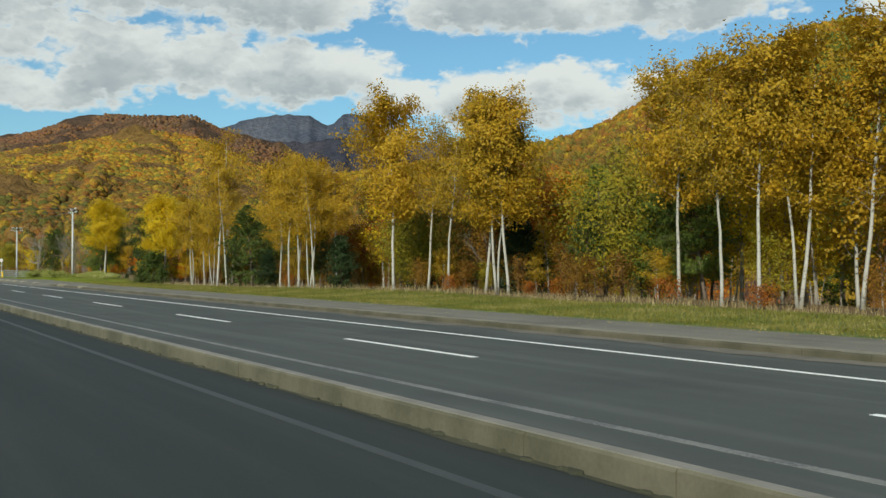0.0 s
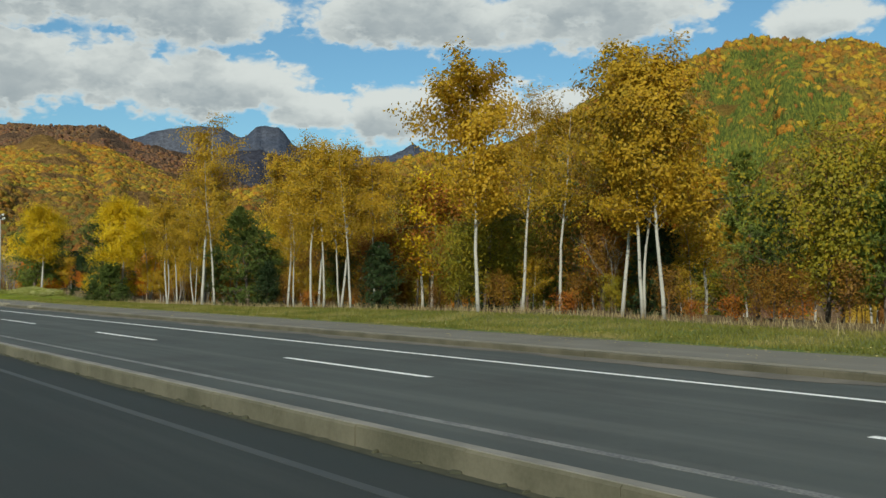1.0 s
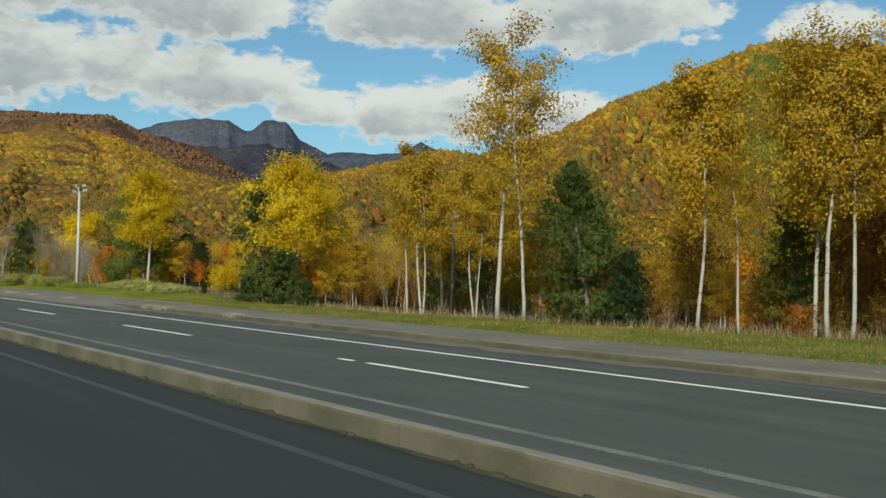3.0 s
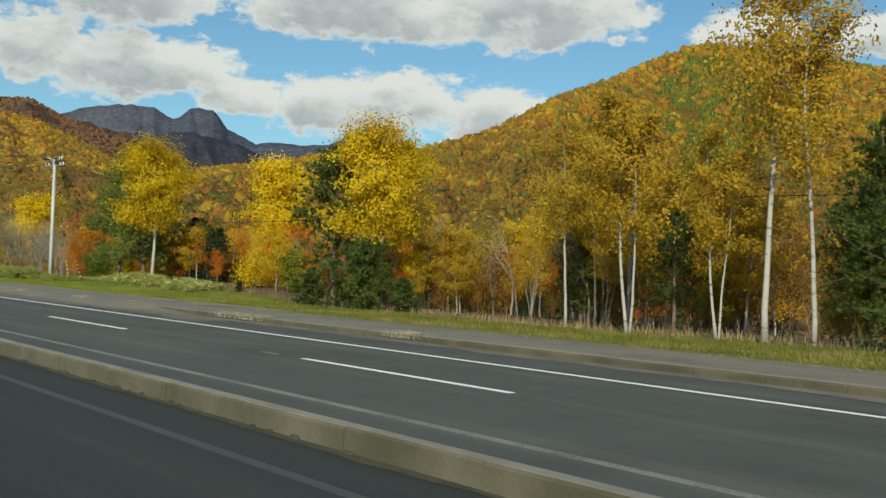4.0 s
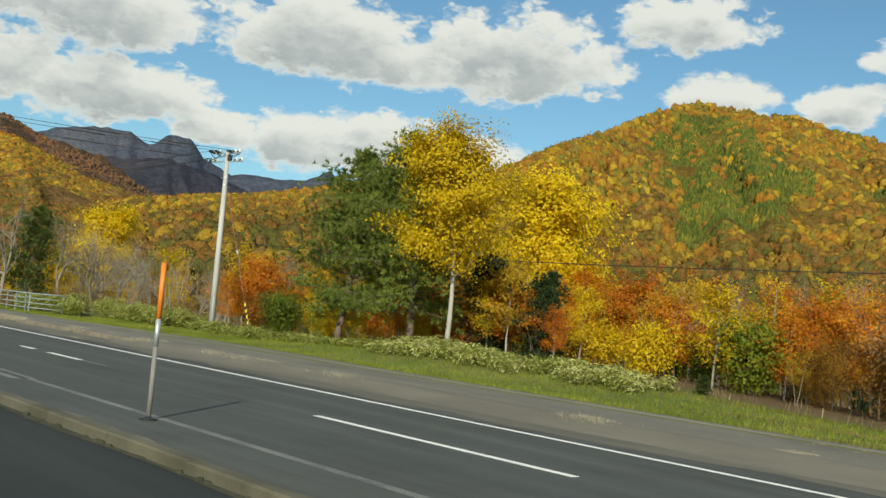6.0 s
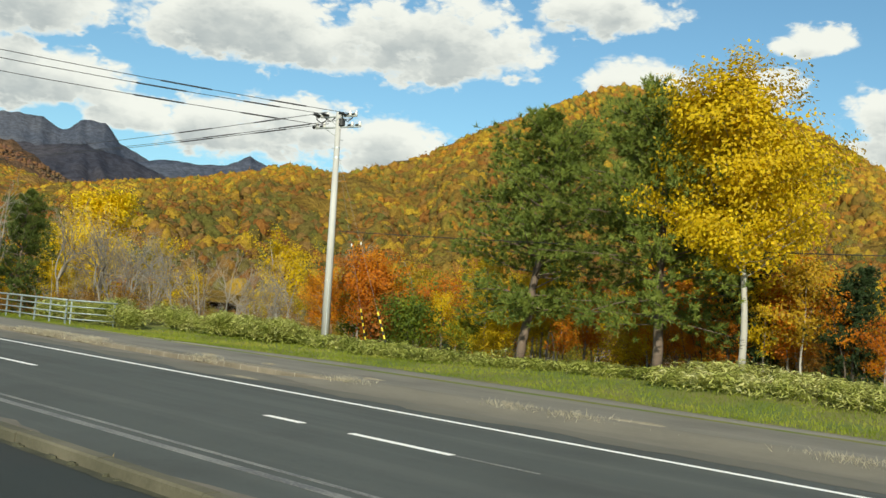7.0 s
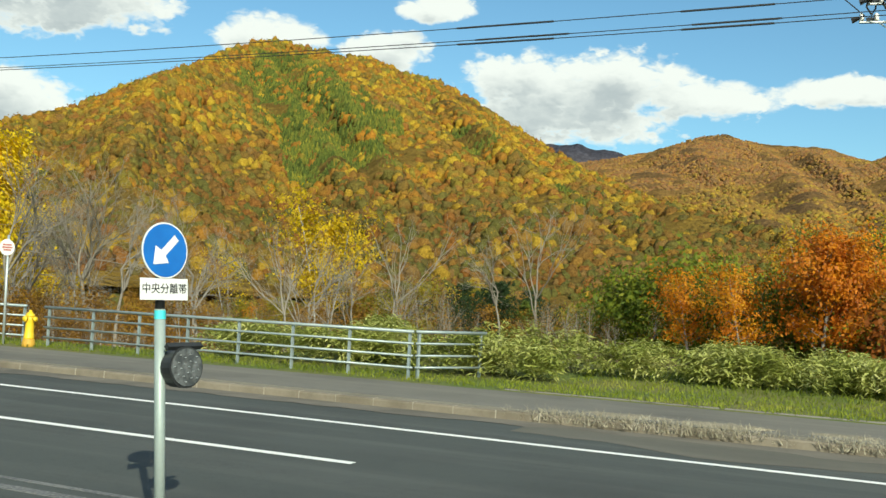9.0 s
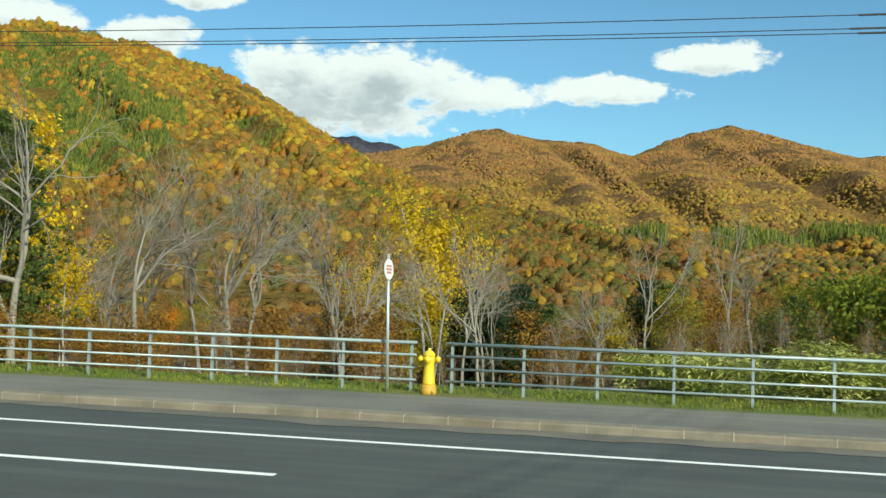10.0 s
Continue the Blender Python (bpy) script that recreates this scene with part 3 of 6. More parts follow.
def silt_bank(x0, x1):
    """A ramp of silt and dust added to hide the kerb face, from the gutter to the footpath."""
    xs = np.arange(x0, x1, 0.4)
    wob = np.array([noise.noise((x * 0.35, 2, 0)) + 0.5 * noise.noise((x * 1.4, 2, 4)) for x in xs])
    end = np.minimum(1.0, np.minimum(xs - x0, x1 - xs) / 5.0)
    rows = [(14.35 + 0.25 * wob, 0.003 + 0 * xs), (14.95 + 0.1 * wob, 0.055 + 0.012 * wob), (15.24 + 0 * xs, 0.150 + 0.012 * wob), (15.46 + 0 * xs, 0.204 + 0.004 * wob), (15.75 + 0.22 * wob, 0.191 + 0 * xs)]
    n = len(xs)
    v = [(x, y, z * e - 0.06 * (1 - e)) for ys, zs in rows for x, y, z, e in zip(xs, ys, zs, end)]
    f = [(j * n + i, j * n + i + 1, (j + 1) * n + i + 1, (j + 1) * n + i) for j in range(4) for i in range(n - 1)]
    tagged(part("silt_bank", Shape().take(v, f), M["bank_silt"], smooth=True), "brown silt ramp added over the kerb face", "dirt", kind="stuff")


silt_bank(-138, -99)


def path_edge(x):
    """Where the grass begins beside the footpath."""
    return np.interp(x, [-154, -147, -142, -137, -129, -125, -112, -104, -100], [18.72, 18.75, 19.45, 20.1, 20.0, 19.4, 19.1, 19.1, 18.72])


xs = np.arange(-154, -99.9, 0.4)
far_side = path_edge(xs) + np.array([0.12 * noise.noise((x * 0.8, 3, 0)) for x in xs])
rows = [np.column_stack([xs, 18.70 + (far_side - 18.70) * q, np.maximum(lie(xs, 18.70 + (far_side - 18.70) * q), 0.19) * (q > 0) + (0.186 if q == 0 else 0.012 if q < 1 else -0.012)]) for q in (0, 0.25, 0.5, 0.75, 1.0)]
n = len(xs)
broad = Shape().take([tuple(p) for row in rows for p in row], [(j * n + i, j * n + i + 1, (j + 1) * n + i + 1, (j + 1) * n + i) for j in range(4) for i in range(n - 1)])
tagged(part("pavement", broad, M["walk_asphalt"]), "widened strip of the asphalt footpath", "pavement", kind="structure")


# top strip paler than the sides, which carry shade in their colour
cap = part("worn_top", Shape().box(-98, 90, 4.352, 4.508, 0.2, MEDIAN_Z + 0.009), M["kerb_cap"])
tagged(cap, "pale top of the median kerb", "kerb", kind="structure")

# clods of moss and dirt at the foot of the median kerb
clods = Shape()
clod = random.Random(31)
for k in range(330):
    x, w, h = clod.uniform(-150, 6), clod.uniform(0.05, 0.26), clod.uniform(0.01, 0.045)
    y, n = 4.31 - clod.uniform(0.0, 0.03), 7
    ring = [(x + w * 0.5 * math.cos(6.2832 * i / n) * clod.uniform(0.7, 1.2), y + 0.055 * math.sin(6.2832 * i / n) * clod.uniform(0.7, 1.3), -0.006) for i in range(n)]
    mid = [(x + (q[0] - x) * 0.7, y + (q[1] - y) * 0.7, h * clod.uniform(0.6, 0.9)) for q in ring]
    clods.take(ring + mid + [(x, y, h)], [(i, (i + 1) % n, n + (i + 1) % n, n + i) for i in range(n)] + [(n + i, n + (i + 1) % n, 2 * n) for i in range(n)])
tagged(part("moss_clods", clods, M["dark_moss"]), "dark clods of moss and dirt at the foot of the median kerb", "moss", kind="stuff")


# ---- mountains and hills ----
def bearing(x0, y0, az, el, r, z0=1.8):
    a = radians(az)
    return x0 - r * math.cos(a), y0 + r * math.sin(a), z0 + r * math.tan(radians(el))


def slope(name, crest, foot, mat, label, rough, seed, rows=26, cols=150, power=1.25, gully=0.05):
    """A hill between a foot line and a crest line, with gullies and a back that falls away. Returns a way to find places on its face."""
    crest, foot = np.array(crest), np.array(foot)

    def along(line, u):
        t = np.linspace(0, 1, len(line))
        return np.stack([np.interp(u, t, line[:, i]) for i in range(3)], -1)

    calm = crest.copy()
    wide = np.ones(7) / 7
    calm[:, 2] = np.convolve(np.pad(crest[:, 2], 3, mode="edge"), wide, mode="valid")

    def spot(u, v):
        c, f = along(crest, u), along(foot, u)
        p = f + (c - f) * v[..., None]
        # notches of the crest fade out down the face
        low = along(calm, u)[..., 2]
        hgt = low + (c[..., 2] - low) * np.clip(v, 0, 1) ** 5 - f[..., 2]
        p[..., 2] = f[..., 2] + hgt * np.clip(v, 0, 1) ** power
        g = np.sin(u * 37 + seed + 2.2 * np.sin(u * 11 + v * 2) + 2.5 * np.sin(v * 5.3 + u * 23)) * np.sin(v * 3.14159) * (0.6 + 0.4 * np.sin(v * 9 + u * 31))
        p[..., 2] += gully * hgt * g
        return p

    u, v = np.linspace(0, 1, cols), np.linspace(0, 1, rows)
    U, V = np.meshgrid(u, v)
    p = spot(U, V)
    for i in range(rows):
        for j in range(cols):
            q = p[i, j] * 0.012
            p[i, j, 2] += rough * (noise.noise((q[0], q[1], seed)) + 0.6 * noise.noise((q[0] * 3, q[1] * 3, seed))) * min(1.0, 3 * V[i, j])
    back = p[-1].copy()
    out = back[:, :2] - np.array([-80.0, 0.0])
    back[:, :2] += out * 0.25
    back[:, 2] *= 0.3
    p = np.concatenate([p, back[None]], 0)
    i = (np.arange(rows)[:, None] * cols + np.arange(cols - 1)[None]).ravel()
    ob = new(name, bulk(name, p.reshape(-1, 3), np.stack([i, i + 1, i + cols + 1, i + cols], 1), mat, True))
    tagged(ob, label, "mountain" if "mountain" in name else "hill", kind="structure")
    return spot


def line(x0, rows, r=None):
    return [bearing(x0, -1.0, a, e, r if r else d) for a, e, *d in [(q[0], q[1], *(q[2:] or (0,))) for q in rows] for d in [d[0]]]


left_spot = slope("mountain", line(-20, [(-14, 6), (-4, 7.0), (3, 6.3), (6.6, 6.6), (8.2, 6.95), (9.8, 7.6), (11.8, 8.05), (13.3, 8.1), (15.3, 8.1), (16.3, 8.2), (17.3, 7.7), (18, 7.4), (19.6, 7.0), (21, 6.6), (23.5, 5.4), (28, 3.2)], 2600),
                  line(-20, [(-14, -0.5), (28, -0.5)], 1100), M["slope_dusky"], "broad mountain in dull russet autumn forest", 16.0, 2, cols=150, gully=0.05)
spur_spot = slope("hill", line(-20, [(-14, 4.0), (-4, 4.6), (2, 5.4), (7, 5.9), (11.0, 6.7), (12.8, 7.05), (14.5, 7.3), (16.5, 7.0), (18.3, 6.3), (20.4, 5.5), (23.0, 4.7), (27, 3.2)], 1650),
                  line(-20, [(-14, -0.4), (27, -0.4)], 620), M["slope_brown"], "wooded spur in orange and gold below the mountain", 14.0, 12, rows=34, cols=150, power=1.0, gully=0.04)
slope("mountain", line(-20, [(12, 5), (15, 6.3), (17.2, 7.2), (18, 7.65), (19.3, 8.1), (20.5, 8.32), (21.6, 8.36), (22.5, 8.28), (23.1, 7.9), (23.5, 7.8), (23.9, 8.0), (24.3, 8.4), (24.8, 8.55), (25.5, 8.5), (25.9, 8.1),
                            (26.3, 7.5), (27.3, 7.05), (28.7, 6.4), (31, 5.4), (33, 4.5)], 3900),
      line(-20, [(12, -0.3), (33, -0.3)], 2300), M["slope_haze_blue"], "distant haze-blue mountain with a flat top and rocky knob", 9.0, 5, cols=220, gully=0.03)
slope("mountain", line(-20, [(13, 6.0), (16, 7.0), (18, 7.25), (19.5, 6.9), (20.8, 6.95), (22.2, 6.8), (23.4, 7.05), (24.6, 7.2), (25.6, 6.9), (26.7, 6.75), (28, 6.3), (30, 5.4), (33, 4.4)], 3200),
      line(-20, [(13, -0.3), (33, -0.3)], 1900), M["slope_haze_dark"], "haze-tinted wooded ridge below the flat-topped mountain", 12.0, 7, cols=160, gully=0.06)
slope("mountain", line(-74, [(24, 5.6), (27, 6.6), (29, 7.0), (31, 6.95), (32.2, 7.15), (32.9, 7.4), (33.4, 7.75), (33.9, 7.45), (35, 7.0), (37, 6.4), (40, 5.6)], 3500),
      line(-74, [(24, -0.3), (40, -0.3)], 2300), M["slope_haze_blue"], "distant haze-blue ridge with a pointed summit", 6.0, 8, gully=0.04)
low_spot = slope("hill", line(-114, [(8, 2.6), (16, 3.6), (22, 4.6), (27, 5.6), (31, 6.2), (34, 6.9), (36, 7.45), (37.5, 7.3), (39, 7.0), (41, 7.3), (43, 7.6), (45.5, 7.4), (50, 6.8)], 1250),
                 line(-114, [(8, -0.2), (50, -0.2)], 330), M["slope_autumn"], "low ridge covered in golden autumn forest", 6.0, 3, power=1.0, gully=0.06)
HILL = [(-138, 34.5, 6.0, 700), (-138, 40.0, 7.3, 820), (-138, 44.4, 8.7, 900), (-138, 46.5, 9.75, 930), (-138, 48.6, 10.65, 960), (-138, 50.4, 11.5, 1130), (-138, 52.0, 12.45, 1330), (-138, 53.5, 13.1, 1500),
        (-138, 54.9, 13.35, 1570), (-138, 56.6, 13.15, 1560), (-138, 58.2, 12.85, 1550), (-138, 60.1, 12.75, 1540), (-138, 62.0, 12.1, 1520), (-138, 63.9, 11.65, 1490), (-138, 65.8, 10.75, 1440), (-138, 67.6, 9.7, 1370),
        (-138, 69.4, 8.65, 1290), (-154, 72.5, 7.4, 1180), (-154, 77.1, 5.2, 980), (-154, 81.2, 3.3, 820), (-154, 86, 1.4, 650)]
hill_spot = slope("hill", [bearing(x, -1.0, a, e, r) for x, a, e, r in HILL], line(-110, [(34, -0.3), (44, -0.3), (60, -0.4), (74, -0.4), (90, -0.2)], 380), M["slope_autumn"],
                  "steep rounded hill covered in orange and yellow autumn forest", 9.0, 6, rows=40, power=1.15, gully=0.05)
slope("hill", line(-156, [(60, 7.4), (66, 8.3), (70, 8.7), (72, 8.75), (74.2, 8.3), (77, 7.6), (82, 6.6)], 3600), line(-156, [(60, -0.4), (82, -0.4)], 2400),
      M["slope_haze_dark"], "distant haze-tinted ridge behind the wooded hills", 10.0, 15, gully=0.04)
right_spot = slope("hill", line(-156, [(64, 6.6), (69, 7.2), (72, 7.7), (74.5, 8.1), (76.3, 8.45), (78.5, 9.25), (79.8, 9.4), (82, 8.9), (83.6, 8.75), (85.4, 8.6), (87.2, 7.8), (89.3, 8.9), (90.8, 9.3), (92.4, 9.6), (94, 9.3), (96.9, 8.4),
                                (98.5, 7.8), (100.4, 7.9), (104, 8.0), (110, 7.4), (118, 7.0)], 2600),
                   line(-156, [(64, -0.6), (118, -0.6)], 900), M["slope_brown"], "wooded hills in brown and orange autumn forest", 10.0, 9, rows=44, cols=220, power=0.95, gully=0.05)
foot_spot = slope("hill", line(-156, [(66, 5.2), (70, 5.0), (74, 4.9), (78, 4.7), (82, 4.4), (86, 4.1), (90, 4.3), (94, 4.7), (98, 4.6), (102, 4.2), (106, 4.0), (110, 3.8), (114, 3.4)], 1300),
                  line(-156, [(66, -0.4), (114, -0.4)], 560), M["slope_autumn"], "low foothills with golden trees and green conifer stands", 7.0, 19, rows=30, cols=160, power=1.0, gully=0.09)


def cone_blob(seed):
    r = np.random.default_rng(seed)
    v, f = [], []
    for k in range(3):
        o, z, w = len(v), 0.1 + 0.55 * k, 1.0 - 0.27 * k
        v += [(w * math.cos(a) * r.uniform(0.7, 1.1), w * math.sin(a) * r.uniform(0.7, 1.1), z + r.uniform(-0.1, 0.1)) for a in np.arange(7) * 0.8976]
        v.append((0, 0, z + 1.1))
        f += [(o + j, o + (j + 1) % 7, o + 7) for j in range(7)]
    return np.array(v) * (0.62, 0.62, 1.0), np.array(f)


def fuzz(seed, level, n):
    """A far crown: a lumpy body with leafy sprays standing off it."""
    r = np.random.default_rng(seed)
    bm = bmesh.new()
    bmesh.ops.create_icosphere(bm, subdivisions=level, radius=0.92)
    for q in bm.verts:
        q.co *= 1.0 + 0.42 * noise.noise(q.co * 1.9 + Vector((seed * 7.1, 0, 0))) + 0.30 * noise.noise(q.co * 5.3 + Vector((0, seed * 3.7, 0)))
    body = np.array([tuple(q.co) for q in bm.verts])
    f = np.array([[c.index for c in q.verts] for q in bm.faces])
    bm.free()
    at = body[r.integers(len(body), size=n)]
    at = at * r.uniform(0.98, 1.12, n)[:, None] + r.normal(size=(n, 3)) * 0.10
    face = at / np.linalg.norm(at, axis=1)[:, None] + r.normal(size=(n, 3)) * 0.30
    a = np.cross(face, r.normal(size=(n, 3)))
    a /= np.linalg.norm(a, axis=1)[:, None]
    b = np.cross(face, a)
    b /= np.linalg.norm(b, axis=1)[:, None]
    s = r.uniform(0.12, 0.26, n)[:, None]
    v = np.stack([at - a * s, at + b * s * 0.8, at + a * s * 1.1], 1).reshape(-1, 3)
    return np.concatenate([body, v]), np.concatenate([f, np.arange(3 * n).reshape(n, 3) + len(body)])


def woods(name, spots, sizes, shapes, mat, label, tall, seed, smooth=False):
    """Many crowns in one object of stuff: places, widths, shapes. Each crown has a tint of its own."""
    r = np.random.default_rng(seed)
    vs, fs, tints, o = [], [], [], 0
    for p, s in zip(spots, sizes):
        v, f = shapes[r.integers(len(shapes))]
        a = r.uniform(0, 6.28)
        c, d = math.cos(a), math.sin(a)
        w = v @ np.array([[c, d, 0], [-d, c, 0], [0, 0, 1]]) * (s, s * r.uniform(0.8, 1.2), s * tall * r.uniform(0.75, 1.3))
        vs.append(w + p)
        fs.append(f + o)
        tints.append(np.full(len(v), r.uniform()))
        o += len(v)
    me = bulk(name, np.concatenate(vs), np.concatenate(fs), mat, smooth)
    me.attributes.new("tint", "FLOAT", "POINT").data.foreach_set("value", np.concatenate(tints).astype(np.float32))
    return tagged(new(name, me), label, "forest", kind="stuff")


BLOBS = [fuzz(k, 2, 34) for k in range(10)]
SMALL = [fuzz(20 + k, 1, 9) for k in range(8)]
CONES = [cone_blob(k) for k in range(5)]


def scatter(spot, n, seed, keep, u0=0.0, u1=1.0, v0=0.02, v1=1.0, bias=1.0):
    r = np.random.default_rng(seed)
    u, v = r.uniform(u0, u1, n), v0 + (v1 - v0) * r.uniform(0, 1, n) ** bias
    p = spot(u, v)
    ok = keep(u, v)
    return p[ok]


def in_stand(u, v):
    """The plantation of conifers that runs down the hill's face."""
    mid = 0.388 + 0.115 * (1 - v) + 0.010 * np.sin(v * 14)
    band = (np.abs(u - mid) < 0.040 + 0.062 * np.sin(np.clip((v - 0.26) / 0.68, 0, 1) * 3.1416) + 0.014 * np.sin(v * 23 + 1) + 0.012 * np.sin(u * 160)) & (v > 0.28) & (v < 0.95)
    low = (np.abs(v - (0.62 - 0.9 * (u - 0.62))) < 0.04 + 0.04 * np.sin(u * 60)) & (u > 0.60) & (u < 0.86)
    return band | low


def in_foot_stand(u, v):
    """Two stands of conifers across the foothills."""
    one = (np.abs(v - (0.86 - 1.3 * (u - 0.27))) < 0.13 + 0.03 * np.sin(u * 70)) & (u > 0.22) & (u < 0.48)
    two = (np.abs(v - 0.74 - 0.06 * np.sin(u * 30)) < 0.12 + 0.05 * np.sin(u * 47 + 1)) & (u > 0.53) & (u < 0.80)
    return one | two


ran = np.random.default_rng(11)
p = scatter(hill_spot, 20000, 1, lambda u, v: ~in_stand(u, v) | (np.sin(u * 9000) > 0.86), bias=0.8)
woods("hill_forest", p, (2.4 + 4.4 * ran.uniform(0, 1, len(p)) ** 1.9) * np.interp(p[:, 1], [300, 520, 800], [0.55, 0.75, 1.0]), BLOBS, M["canopy"], "dense broadleaf autumn forest on the hillside", 1.15, 1, True)
p = scatter(hill_spot, 4500, 31, lambda u, v: ~in_stand(u, v), v1=0.35)
woods("hill_forest", p, ran.uniform(1.2, 2.8, len(p)), BLOBS, M["canopy"], "scrubby autumn trees at the foot of the hill", 1.1, 31, True)
p = scatter(hill_spot, 95000, 2, in_stand)
woods("conifer_forest", p, ran.uniform(2.3, 4.0, len(p)), CONES, M["conifer_canopy"], "green conifer plantation on the hillside", 0.66, 2, False)
p = scatter(low_spot, 7500, 3, lambda u, v: u > -1, bias=0.8)
woods("ridge_forest", p, ran.uniform(2.6, 5.6, len(p)), BLOBS, M["canopy"], "golden autumn forest on the low ridge", 1.1, 3, True)
p = scatter(foot_spot, 9000, 21, lambda u, v: ~in_foot_stand(u, v), bias=0.85)
woods("foothill_forest", p, ran.uniform(2.4, 5.4, len(p)), SMALL, M["canopy"], "gold and rust autumn forest on the foothills", 1.0, 21, True)
p = scatter(foot_spot, 14000, 22, in_foot_stand)
woods("conifer_forest", p, ran.uniform(2.6, 4.4, len(p)), CONES, M["conifer_canopy"], "green conifer stands across the foothills", 1.0, 22, False)
p = scatter(right_spot, 62000, 4, lambda u, v: u < 0.85, bias=0.85)
woods("far_forest", p, 2.0 + 3.0 * ran.uniform(0, 1, len(p)) ** 1.5, SMALL, M["far_canopy"], "brown and orange autumn forest on far hills", 0.9, 4, True)
p = scatter(left_spot, 16000, 8, lambda u, v: u > 0.2, v0=0.2, bias=0.9)
woods("far_forest", p, ran.uniform(3.6, 6.6, len(p)), SMALL, M["dusky_canopy"], "russet autumn forest on the far mountainside", 0.8, 8, True)
p = scatter(spur_spot, 20000, 18, lambda u, v: u > 0.2, bias=0.85)
woods("far_forest", p, ran.uniform(2.6, 5.6, len(p)), SMALL, M["canopy"], "orange and gold autumn forest on the spur", 0.9, 18, True)
r = np.random.default_rng(5)
q = np.stack([r.uniform(-820, 60, 1900), 110 + 170 * r.uniform(0, 1, 1900)], -1)
p = np.column_stack([q, lie(q[:, 0], q[:, 1]) + 0.8])
brown = (q[:, 0] > -250) & (q[:, 0] < -95)
woods("valley_forest", p[~brown], r.uniform(1.8, 3.4, len(p))[~brown], BLOBS, M["canopy"], "mixed autumn woodland on the valley floor", 1.1, 5, True)
q = np.stack([r.uniform(-250, -95, 1700), 105 + 165 * r.uniform(0, 1, 1700)], -1)
p = np.column_stack([q, lie(q[:, 0], q[:, 1]) + 0.6])
woods("valley_forest", p, r.uniform(1.1, 2.5, len(p)), BLOBS, M["dusky_canopy"], "thinning brown woodland on the valley floor", 1.15, 25, True)
q = np.stack([r.uniform(-900, 60, 2400), 270 + 330 * r.uniform(0, 1, 2400)], -1)
p = np.column_stack([q, lie(q[:, 0], q[:, 1]) + 1.0])
woods("valley_forest", p, r.uniform(2.4, 4.4, len(p)), BLOBS, M["canopy"], "mixed autumn woodland further up the valley", 1.1, 7, True)
q = np.stack([r.uniform(-330, -60, 700), 420 + 240 * r.uniform(0, 1, 700)], -1)
q = q[np.sin(q[:, 0] * 0.045) + np.sin(q[:, 1] * 0.03 + 1) > 0.1]
p = np.column_stack([q, lie(q[:, 0], q[:, 1])])
woods("conifer_forest", p, r.uniform(3.6, 5.4, len(p)), CONES, M["conifer_canopy"], "dark green conifer belt across the valley", 1.3, 6, False)


# ---- trees ----
def cards(points, size, seed, heart=None, narrow=0.66):
    """A leaf at each point: a pointed blade of four corners. With a heart, leaves tend to face away from it and up."""
    r = np.random.default_rng(seed)
    p = np.asarray(points)
    n = len(p)
    face = r.normal(size=(n, 3)) * 0.55
    if heart is not None:
        out = (p - heart) * (1.0, 1.0, 0.6)
        face += out / (np.linalg.norm(out, axis=1)[:, None] + 1e-6) * 1.0
    face[:, 2] += 0.30
    a = np.cross(face, r.normal(size=(n, 3)))
    a /= np.linalg.norm(a, axis=1)[:, None] + 1e-9
    b = np.cross(face, a)
    b /= np.linalg.norm(b, axis=1)[:, None] + 1e-9
    s = (size * r.uniform(0.6, 1.35, n))[:, None]
    v = np.stack([p - a * s * 0.5, p + b * s * narrow * 0.5, p + a * s * 0.6, p - b * s * narrow * 0.5], 1)
    return v.reshape(-1, 3), np.arange(4 * n).reshape(n, 4)


def limb(r, start, aim, length, bends, wander):
    """A wandering line of points."""
    pts, d = [np.array(start, dtype=float)], np.array(aim, dtype=float)
    for k in range(bends):
        d = d + r.normal(size=3) * wander
        d /= np.linalg.norm(d)
        pts.append(pts[-1] + d * length / bends)
    return pts


